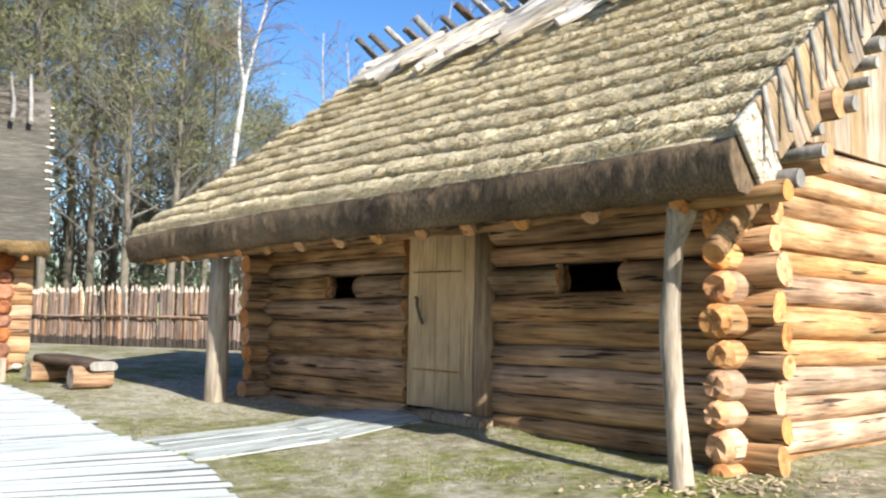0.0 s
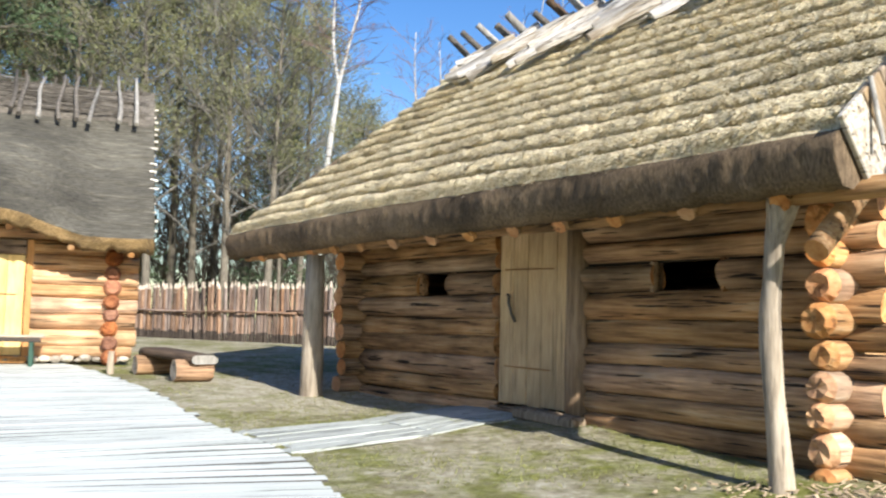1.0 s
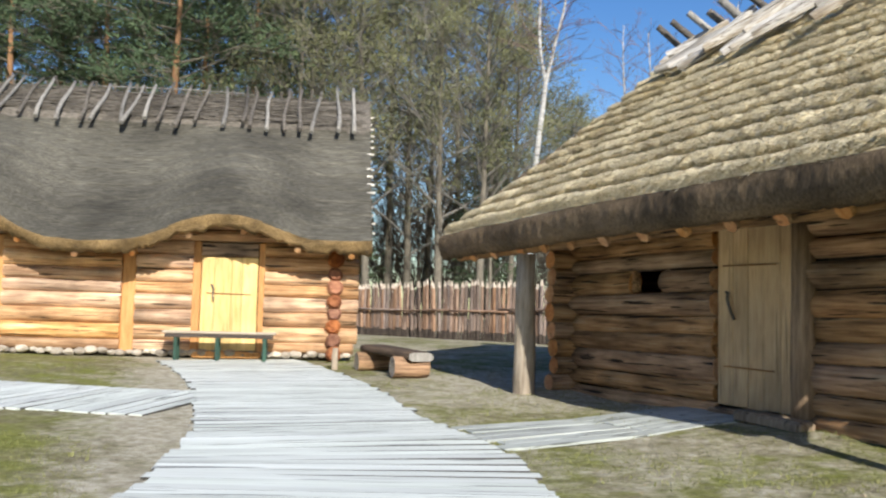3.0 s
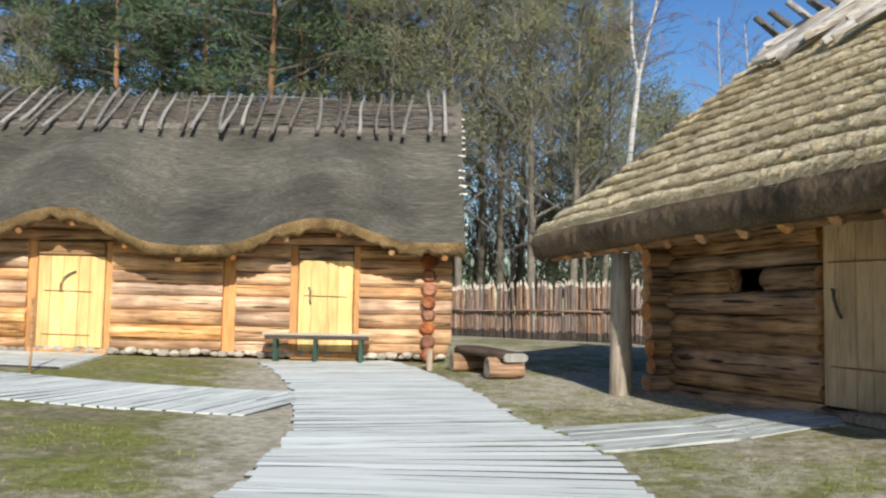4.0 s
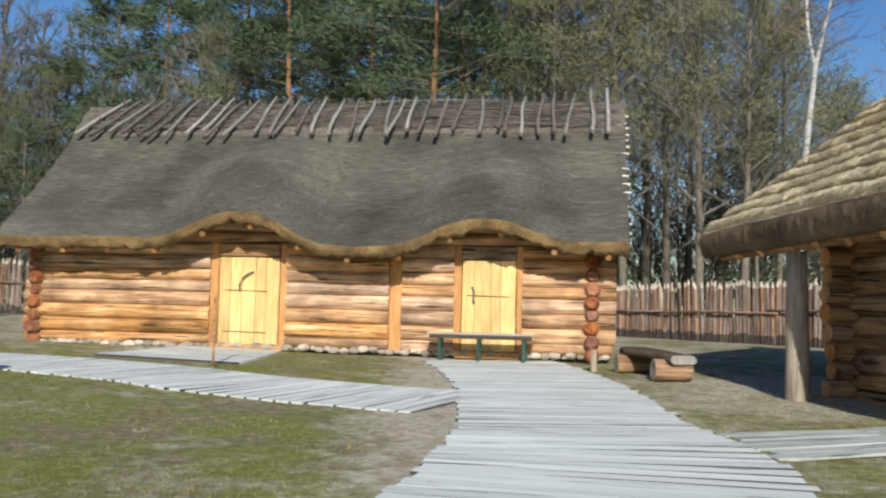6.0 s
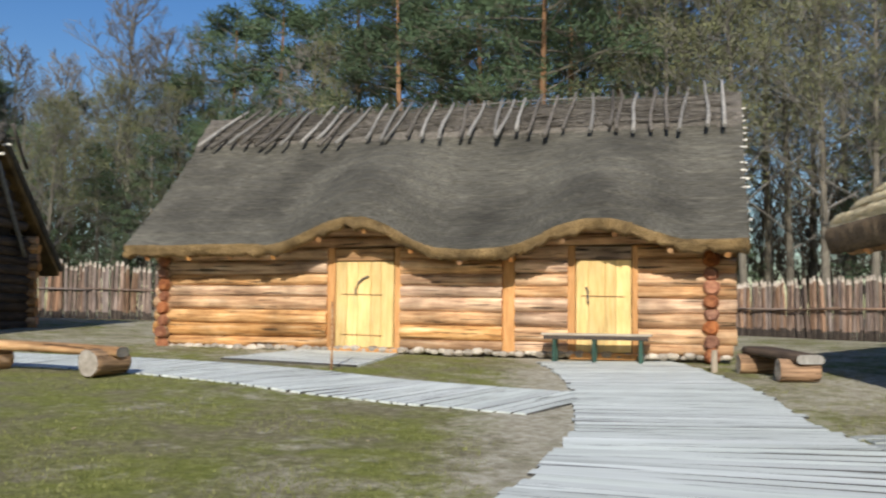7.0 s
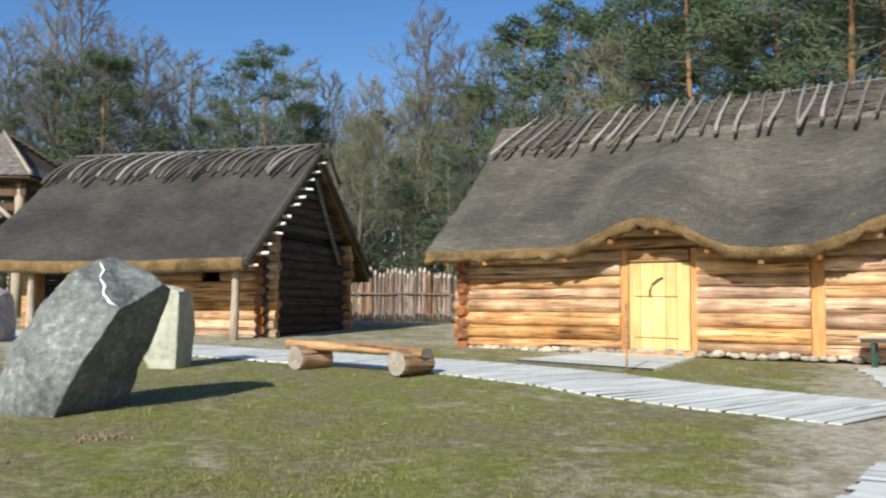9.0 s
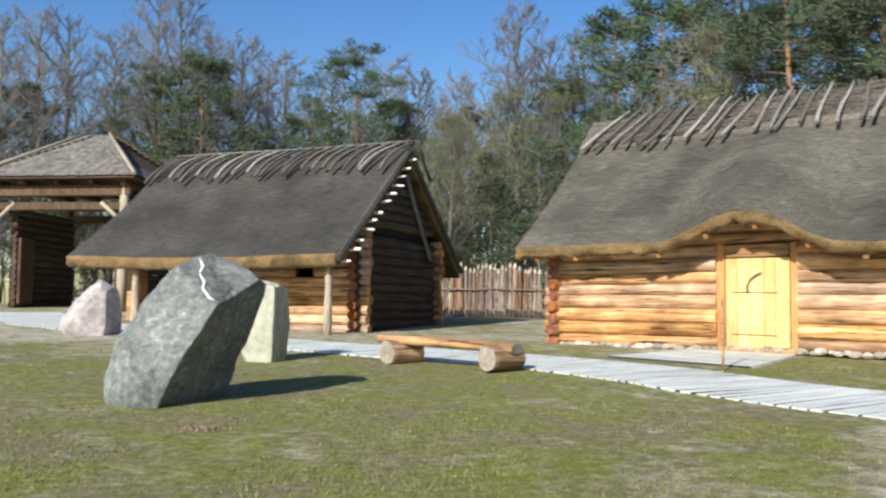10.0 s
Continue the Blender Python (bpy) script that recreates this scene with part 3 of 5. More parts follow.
# ---------- house with the new stepped thatch and open eaves passage ----------
def house_one():
    Z = 0.35
    h = thing("log_house", pose(-0.77, 10.50, Z, 0, 0, -46.0), "log house with stepped pale thatch, eave posts and closed plank door", "house")
    D, xl, xr, c = 5.4, -3.10, 4.13, 0.245
    wl, wr, dr = (-1.62, -0.98, 1.47, 1.75), (2.27, 3.02, 1.47, 1.75), (-0.05, 1.36, -0.2, 2.2)
    wall_logs(h, "x", xl - 0.36, xr + 0.38, 0.0, 0.0, 12, c, [wl, wr, dr], LOG_OLD, END, 11, r=0.137, flat=0.64, heights=[0.26, 0.22, 0.27, 0.23, 0.22, 0.27, 0.28, 0.22, 0.26, 0.23, 0.25, 0.23])
    lining(h, "x", xl, xr, 0.01, 0.07, -0.1, 3.0, [wl, wr, dr])
    wall_logs(h, "y", -0.36, D + 0.36, xr, -0.12, 12, c, [], LOG_NEW, END, 12, r=0.131, uneven=0.14, chop=True)
    lining(h, "y", 0, D, xr - 0.07, xr - 0.01, -0.1, 3.0, [])
    wall_logs(h, "y", -0.36, D + 0.36, xl, -0.12, 12, c, [], LOG_OLD, END, 13, sides=10)
    lining(h, "y", 0, D, xl + 0.01, xl + 0.07, -0.1, 3.0, [])
    wall_logs(h, "x", xl - 0.36, xr + 0.36, D, 0.0, 12, c, [], LOG_OLD, END, 14, sides=8)
    lining(h, "x", xl, xr, D - 0.07, D - 0.01, -0.1, 3.0, [])
    # gable boards
    for x, s in ((xr + 0.02, 1), (xl - 0.02, -1)):
        n = 16
        for k in range(n):
            y0, y1 = D * k / n, D * (k + 1) / n
            top = 5.25 - abs((y0 + y1) / 2 - 2.75) * 0.82
            if top > 2.95:
                put("gable_board", box_mesh("gable_board", x - 0.02, x + 0.02, y0 + 0.004, y1 - 0.004, 2.86, top, VERGE, 0.004), h)
    # window reveals of hewn edges
    for x0, x1, z0, z1 in (wl, wr):
        for a in (x0 - 0.05, x1):
            put("window_jamb", box_mesh("window_jamb", a, a + 0.05, -0.06, 0.09, z0 - 0.01, z1 + 0.01, LOG_OLD, 0.012), h, label="hewn jamb of a small unglazed window")
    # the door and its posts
    plank_door(h, 0.0, 1.15, 0.24, 2.17, -0.05, DOOR_SHADED, 5, straps=((1.74, 0.10, 0.90), (0.66, 0.12, 0.86)),
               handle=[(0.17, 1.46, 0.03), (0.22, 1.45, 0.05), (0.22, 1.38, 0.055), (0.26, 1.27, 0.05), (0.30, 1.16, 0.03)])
    pole(h, "door_post", [(1.27, -0.06, -0.1), (1.275, -0.07, 0.7), (1.27, -0.065, 1.5), (1.265, -0.06, 2.3)], 0.125, 0.115, JAMB_OLD, 4, 12)
    put("threshold", box_mesh("threshold", -0.05, 1.15, -0.16, 0.06, 0.06, 0.22, LOG_OLD, 0.02), h)
    # eave posts, one straight and one crooked
    pole(h, "eave_post", [(-2.86, -0.9, -0.02), (-2.87, -0.9, 0.12), (-2.86, -0.9, 0.6), (-2.88, -0.9, 1.3), (-2.86, -0.9, 2.0)], 0.17, 0.125, POST, 5, 12, 0.06)
    crook = [(4.19, -0.9, -0.15), (4.19, -0.9, 0.0), (4.165, -0.9, 0.3), (4.13, -0.9, 0.65), (4.10, -0.9, 1.0), (4.095, -0.9, 1.25), (4.12, -0.9, 1.5), (4.14, -0.9, 1.75), (4.19, -0.9, 1.95), (4.22, -0.9, 2.12)]
    vs, fs = tube_data(crook, [0.115, 0.092, 0.08, 0.075, 0.082, 0.078, 0.07, 0.074, 0.10, 0.13], 14, 6, 0.08)
    put("eave_post", mesh("eave_post", vs, fs, POST, smooth=True), h, label="crooked silver-grey forked eave post")
    ye, ze, yr, zr = -1.22, 2.43, 2.75, 5.62
    put("eave_beam", log_mesh(10.1, 0.085, LOG_OLD, END, 21, 12), h, pose(-5.05, -0.9, 2.09))
    put("wall_plate", log_mesh(9.9, 0.13, LOG_NEW, END, 22, 12), h, pose(-4.9, 0.0, 2.86))
    put("eave_plate_end", log_mesh(1.3, 0.13, LOG_NEW, END, 23, 12), h, pose(3.65, -0.12, 2.43), label="projecting purlin end")
    rng = random.Random(31)
    up, off, n = slope_frame(ye, ze, yr, zr)
    x = -4.35
    while x < 4.8:
        for yy0, yy1 in ((ye + 0.20, yr), (2 * yr - ye - 0.2, yr)):
            z0, z1 = ze - 0.40, zr - 0.55
            pole(h, "rafter", bent((x, yy0, z0), (x + 0.05, yy1, z1), 0.03, rng), 0.085, 0.06, LOG_OLD, rng.random(), 8, 0.08, END)
        x += rng.uniform(0.62, 0.85)
    # stepped thatch: rounded rows of bundles with ragged butt ends over narrow dark gaps
    rows = 14

    def row_at(x, v):
        f = v * rows + 0.26 * noise.noise((x * 0.5, v * 3, 1.7)) + 0.14 * noise.noise((x * 1.7, v * 9, 4.2)) + 0.05 * noise.noise((x * 5, v * 14, 2.2))
        return math.floor(f), f - math.floor(f)

    def relief(x, v):
        k, f = row_at(x, v)
        tall = 0.066 + 0.022 * noise.noise((x * 1.3, k * 2.3, 0.5)) + 0.012 * noise.noise((x * 4.2, k * 3.1, 0.9))
        if f < 0.09:
            step = -0.02 * math.sin(math.pi * f / 0.09)
        elif f < 0.40:
            step = tall * math.sqrt(max(0.0, 1 - ((0.40 - f) / 0.31) ** 2))
        else:
            step = tall * (1 - ((f - 0.40) / 0.60) ** 1.6)
        ragged = 0.016 * noise.noise((x * 3.1, k * 3.7, f * 2)) + 0.018 * noise.noise((x * 9, k * 5.1, f * 6)) + 0.02 * noise.noise((x * 19, v * 120, 3))
        if v < 0.02:
            step *= v / 0.02
        return step + ragged * (1 if v > 0.01 else 0.3)

    def overhang(x, v):
        k, f = row_at(x, v)
        if v < 0.03 or f < 0.07:
            return 0.0
        shag = 0.035 + 0.02 * noise.noise((x * 6.1, k * 1.9, 2.0)) + 0.035 * noise.noise((x * 15, v * 40, 5.0))
        return max(0.0, shag) * (1 - sm(0.2, 0.6, f)) * sm(0.07, 0.14, f)

    def eave(x):
        return ze + 0.035 * noise.noise((x * 0.5, 0, 8)) - 0.05 * sm(3.4, 5.2, -x)

    thatch(h, -5.10, 4.84, ye, yr, zr, eave, 0.37, 400, 210, relief, [THATCH, THATCH_SHADE], label="stepped pale reed thatch in ragged rows", inset=lambda v: 0.75 * sm(0.0, 0.4, v), slide=overhang)
    blades, tris = [], []
    while len(tris) < 52000:
        px, v = rng.uniform(-5.05, 4.76), rng.uniform(0.0, 0.86)
        f = row_at(px, v)[1]
        if not 0.08 < f < 0.75 or rng.random() > 1.15 - f:
            continue
        e = eave(px)
        nl = math.hypot(yr - ye, zr - e)
        ny_, nz_ = -(zr - e) / nl, (yr - ye) / nl
        d, sl = relief(px, v) - 0.006, overhang(px, v)
        p = Vector((px + 0.75 * sm(0.0, 0.4, v) * max(0.0, 1 - (px + 5.10) / 2.5), ye + (yr - ye) * v + ny_ * d - nz_ * sl, e + (zr - e) * v + nz_ * d + ny_ * sl))
        tip = p - up * rng.uniform(0.025, 0.075) + off * rng.uniform(0.004, 0.032) + Vector((rng.gauss(0, 0.014), 0, 0))
        w = rng.uniform(0.003, 0.008)
        q = len(blades)
        blades += [p - Vector((w, 0, 0)), tip - Vector((w * 0.7, 0, 0)), tip + Vector((w * 0.7, 0, 0)), p + Vector((w, 0, 0))]
        tris.append([q, q + 1, q + 2, q + 3])
    tagged(put("straw_fringe", mesh("straw_fringe", blades, tris, STRAW), h), kind="stuff")
    # split slabs laid aslant over the ridge, curling and overlapping, and the stout poles that peg them from behind
    x = -4.35
    while x < 4.6:
        L, w = rng.uniform(1.25, 2.0) * (0.66 + 0.34 * sm(-4.35, -2.6, x)), rng.uniform(0.15, 0.27)
        lean = rng.uniform(0.50, 1.05)
        top = Vector((x + 0.85, yr, zr)) + off * rng.uniform(0.10, 0.22) + up * rng.uniform(-0.05, 0.12)
        ax = (-up - Vector((lean, 0, 0)) - off * rng.uniform(-0.02, 0.06)).normalized()
        zz = (off + Vector((rng.uniform(0.1, 0.75), 0, 0))).normalized()
        yy = zz.cross(ax).normalized()
        zz = ax.cross(yy)
        m = Matrix((ax, yy, zz)).transposed().to_4x4()
        m.translation = top
        ph, bow, curl = rng.uniform(0, 6), rng.uniform(-0.09, 0.09), rng.uniform(0.0, 0.10)
        vs, fs = [], []
        for q in range(11):
            u = q / 10
            ww = w * (0.52 - 0.20 * abs(u - 0.4) - (0.10 if q == 10 else 0)) * (1 + 0.14 * math.sin(9 * u + ph) + rng.uniform(-0.06, 0.06))
            dy, dz = bow * math.sin(math.pi * u) + 0.035 * math.sin(6 * u + ph), 0.03 * math.sin(5 * u + 2 * ph) + curl * u * u
            for cy, cz in ((-1, -0.03), (1, -0.03), (0.95, 0.012), (0.35, 0.045), (-0.4, 0.05), (-0.95, 0.012)):
                vs.append((u * L, cy * ww + dy, cz + dz))
        for q in range(10):
            for c_ in range(6):
                e_ = (c_ + 1) % 6
                fs.append([q * 6 + c_, q * 6 + e_, q * 6 + 6 + e_, q * 6 + 6 + c_])
        fs += [list(range(6))[::-1], list(range(60, 66))]
        put("ridge_slab", mesh("ridge_slab", vs, fs, SLAB), h, m)
        x += rng.uniform(0.19, 0.34)
    x = -4.35
    while x < 5.2:
        tip = rng.uniform(0.30, 0.50)
        base = Vector((x + 0.42, yr + 0.75, zr - 0.62))
        peak = Vector((x, yr + 0.02, zr + 0.14))
        d = (peak - base).normalized()
        pole(h, "ridge_pole", bent(base, peak + d * tip + Vector((-0.04, 0, 0.05)), 0.03, rng), 0.075, rng.uniform(0.05, 0.07), rng.choice((STICK_DARK, STICK_DARK, BEAM, STICK)), rng.random(), 8, 0.1, END_GREY)
        x += rng.uniform(0.30, 0.52)
    # verge boards and batten ends at the lit gable
    k = 0.0
    while k < n - 0.2:
        w = rng.uniform(0.24, 0.36)
        c0 = Vector((4.87, ye, ze)) + up * (k + w / 2)
        m = Matrix((Vector((1, 0, 0)), up, off)).transposed().to_4x4()
        m.translation = c0
        lo = -rng.uniform(0.38, 0.5)
        put("verge_board", box_mesh("verge_board", -0.02, 0.025, -w / 2 + 0.008, w / 2 - 0.008, lo, 0.10, SLAB if k < 0.3 else VERGE, 0.008), h, m @ Matrix.Rotation(rng.uniform(-0.06, 0.06), 4, "X"))
        if k > 0.1:
            put("verge_batten", log_mesh(0.2, 0.02, STICK, STICK, rng.random(), 7, segs=2), h, Matrix.Translation(c0 + Vector((0.03, -0.09, 0.1))) @ Matrix.Rotation(radians(80), 4, "Y") @ Matrix.Scale(2.4, 4, (1, 0, 0)))
        k += w
    for q in range(14):
        c0 = Vector((4.19, ye, ze)) + up * (0.25 + q * 0.36) - off * 0.50
        r = rng.uniform(0.045, 0.075)
        put("batten_end", log_mesh(rng.uniform(0.72, 0.9), r, STICK, STICK, rng.random(), 10), h, Matrix.Translation(c0))
    pole(h, "verge_rafter", bent((4.51, ye + 0.25, ze - 0.75), (4.51, yr, zr - 0.85), 0.03, rng), 0.09, 0.08, LOG_NEW, 3, 10, 0.05, END)
    return h


# ---------- long grey-thatched house with eyebrow eaves over two doors ----------
def pegs(h, x, ye, ze, yr, zr, step, first, last, low, rng, r=0.036, size=(0.20, 0.34)):
    """Pale batten ends that stick out along a verge."""
    up, off, n = slope_frame(ye, ze, yr, zr)
    d = first
    while d < last * n:
        c0 = Vector((x, ye, ze)) + up * d - off * low
        put("batten_end", log_mesh(rng.uniform(*size), r * rng.uniform(0.8, 1.15), CUT_WHITE, CUT_WHITE, rng.random(), 8, segs=2), h, Matrix.Translation(c0) @ pose(0, 0, 0, 0, rng.uniform(-8, 8), rng.uniform(-10, 10)))
        d += step * rng.uniform(0.8, 1.2)


def house_two():
    Z = 0.75
    h = thing("log_house", pose(-13.27, 11.57, Z, 0, 0, 28.0), "long log house with grey thatch curving over two plank doors", "house")
    D, xl, xr, c = 4.6, -4.30, 6.34, 0.235
    d1, d2 = (-0.76, 0.72, -0.3, 1.95), (3.88, 5.11, -0.3, 1.95)
    post = (2.68, 2.92, -0.3, 2.0)
    wall_logs(h, "x", xl - 0.22, xr + 0.38, 0.0, 0.02, 10, c, [d1, d2, post], LOG_NEW, END, 41, r=0.124, uneven=0.16)
    lining(h, "x", xl, xr, 0.01, 0.07, -0.1, 2.36, [d1, d2])
    for x, sd in ((xl, 42), (xr, 43)):
        wall_logs(h, "y", -0.26, D + 0.3, x, -0.10, 10, c, [], LOG_OLD, END_RED, sd, uneven=0.12, chop=True)
        lining(h, "y", 0, D, x - 0.03, x + 0.03, -0.1, 2.36, [])
    wall_logs(h, "x", xl - 0.3, xr + 0.3, D, 0.02, 10, c, [], LOG_OLD, END, 44, sides=8)
    lining(h, "x", xl, xr, D - 0.07, D - 0.01, -0.1, 2.36, [])
    for x in (xl, xr):
        for k in range(14):
            y0, y1 = D * k / 14, D * (k + 1) / 14
            top = 4.15 - abs((y0 + y1) / 2 - 2.3) * 1.02
            if top > 2.4:
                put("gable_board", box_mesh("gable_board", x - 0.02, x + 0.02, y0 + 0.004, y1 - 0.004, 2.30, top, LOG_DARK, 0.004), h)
    plank_door(h, -0.60, 0.58, 0.04, 1.68, -0.04, DOOR_NEW, 7, straps=((1.05, -0.48, 0.36), (0.28, -0.48, 0.36)),
               handle=[(0.08, 1.40, 0.03), (-0.02, 1.36, 0.05), (-0.12, 1.28, 0.06), (-0.18, 1.16, 0.05), (-0.18, 1.05, 0.03)])
    plank_door(h, 4.02, 4.99, 0.04, 1.68, -0.04, DOOR_NEW, 8, straps=((1.04, 4.12, 4.88), (0.30, 4.3, 4.8)),
               handle=[(4.20, 1.20, 0.03), (4.24, 1.12, 0.05), (4.23, 1.00, 0.05), (4.24, 0.90, 0.03)])
    for a, b in ((-0.80, -0.61), (0.59, 0.76), (3.84, 4.01), (5.0, 5.15), (2.68, 2.92)):
        put("door_post", box_mesh("door_post", a, b, -0.055, 0.10, -0.02, 1.95, JAMB_NEW, 0.02), h)
    for a, b in ((-0.61, 0.59), (4.01, 5.0)):
        put("lintel", box_mesh("lintel", a, b, -0.09, 0.09, 1.69, 1.93, LOG_OLD, 0.02), h)
        put("threshold", box_mesh("threshold", a - 0.1, b + 0.1, -0.14, 0.06, -0.08, 0.035, JAMB_NEW, 0.02), h)
    boulders_row(h, xl - 0.1, xr + 0.3, -0.07, 0.0, 3, size=0.08)
    ye, ze, yr, zr = -0.90, 2.00, 2.30, 5.05

    def hump(x, c0, w):
        t = abs(x - c0) / w
        return math.cos(t * math.pi / 2) ** 2 if t < 1 else 0.0

    def eave(x):
        base = ze - 0.05 - 0.12 * hump(x, 2.25, 1.6) + 0.03 * noise.noise((x * 0.6, 2, 2))
        return base + 0.50 * hump(x, 0.0, 1.75) + 0.38 * hump(x, 4.5, 1.7)

    def relief(x, v):
        lift = (0.50 * hump(x, 0.0, 1.75) + 0.44 * hump(x, 4.5, 1.7))
        bulge = lift * (0.55 * math.sin(math.pi * min(1, v * 1.35)) ** 1.0 if v < 0.74 else 0) * (1 - v) - 0.10 * math.sin(math.pi * v)
        f = v * 11 + 0.12 * noise.noise((x * 0.5, v * 4, 0.4))
        f -= math.floor(f)
        rows = 0.028 * (1 - f)
        fuzz = 0.016 * noise.noise((x * 3, v * 12, 1)) + 0.010 * noise.noise((x * 14, v * 30, 4))
        brush = 0.07 * sm(0.76, 0.79, v) + (0.03 * noise.noise((x * 11, v * 60, 9)) if v > 0.77 else 0)
        return bulge + rows + fuzz + brush

    ob = thatch(h, -4.75, 6.95, ye, yr, zr, eave, 0.20, 300, 90, relief, [THATCH_OLD, THATCH_GOLD, BRUSH], label="smooth dark grey reed thatch with a golden eave edge", sag=0.05, rag=0.4, jag=0.09)
    me = ob.data
    for p in me.polygons:
        if p.material_index == 0 and p.center.z > ze + (zr - ze) * 0.765 and p.center.y < yr + 0.7:
            p.material_index = 2
    rng = random.Random(61)
    up, off, n = slope_frame(ye, ze, yr, zr)
    # thin brushwood laid along the ridge under the poles
    sprigs = []
    for _ in range(420):
        x, d = rng.uniform(-4.1, 6.6), rng.uniform(0.02, 0.93)
        L, slant = rng.uniform(0.5, 1.5), rng.uniform(-0.05, 0.05)
        p = Vector((x - L / 2, yr, zr)) - up * (d + slant) + off * rng.uniform(0.06, 0.12)
        q = Vector((min(x + L / 2, 6.85), yr, zr)) - up * (d - slant) + off * rng.uniform(0.06, 0.12)
        sprigs.append(tube_data(bent(p, q, 0.03, rng, 4), [0.007, 0.010, 0.008, 0.004], 4, rng.random(), 0, cap=False))
    tagged(put("brushwood", mesh("brushwood", *join(sprigs), BRUSH), h), kind="stuff")
    # pairs of poles over the ridge
    x, last = -3.95, 6.85
    while x < last:
        left = max(0.0, min(1.0, (1.0 - x) / 5.0))
        lean = 0.03 + 0.45 * left + rng.uniform(-0.10, 0.10)
        L = rng.uniform(1.12, 1.36)
        ext = rng.uniform(0.10, 0.28) + (0.2 if x > 6.2 else 0)
        mid = Vector((x, yr, zr)) + off * 0.13
        top = mid + up * ext + Vector((lean * ext * 0.6 + rng.uniform(-0.03, 0.03), 0, 0))
        low = mid - up * L - Vector((lean * L, 0, 0)) + off * rng.uniform(-0.01, 0.03)
        pole(h, "ridge_pole", bent(top, low, 0.045, rng, 6), 0.028, rng.uniform(0.036, 0.05), rng.choice((STICK, STICK, STICK_DARK)), rng.random(), 7)
        pole(h, "ridge_pole", bent((x + rng.uniform(0.0, 0.22), yr - 0.15, zr + rng.uniform(0.06, 0.24)), (x + 0.05, yr + 0.9, zr - 0.75), 0.05, rng, 4), 0.022, 0.04, STICK_DARK, rng.random(), 6)
        x += rng.uniform(0.22, 0.40)
    pole(h, "ridge_binding", bent((1.4, yr - 0.05, zr + 0.10), (4.6, yr - 0.05, zr + 0.09), 0.10, rng, 12), 0.014, 0.010, STICK, 9, 6)
    for x in (6.85, -4.95):
        if x > 0:
            pegs(h, x + 0.02, ye, ze, yr, zr, 0.23, 0.35, 0.95, 0.12, rng, 0.022, (0.09, 0.16))
        for s in (1, -1) if x > 0 else ():
            y0 = ye if s > 0 else 2 * yr - ye
            pole(h, "verge_pole", bent((x + 0.03, y0, ze - 0.2), (x + 0.03, yr, zr - 0.25), 0.03, rng), 0.05, 0.045, STICK_DARK, rng.random(), 8)
    for k in range(13):
        x = -4.3 + 10.9 * k / 12
        z0 = eave(x) - 0.24
        pole(h, "rafter", bent((x, ye + 0.12, z0), (x, yr, zr - 0.55), 0.02, rng), 0.055, 0.05, LOG_OLD, rng.random(), 8, 0.08, END)
    return h


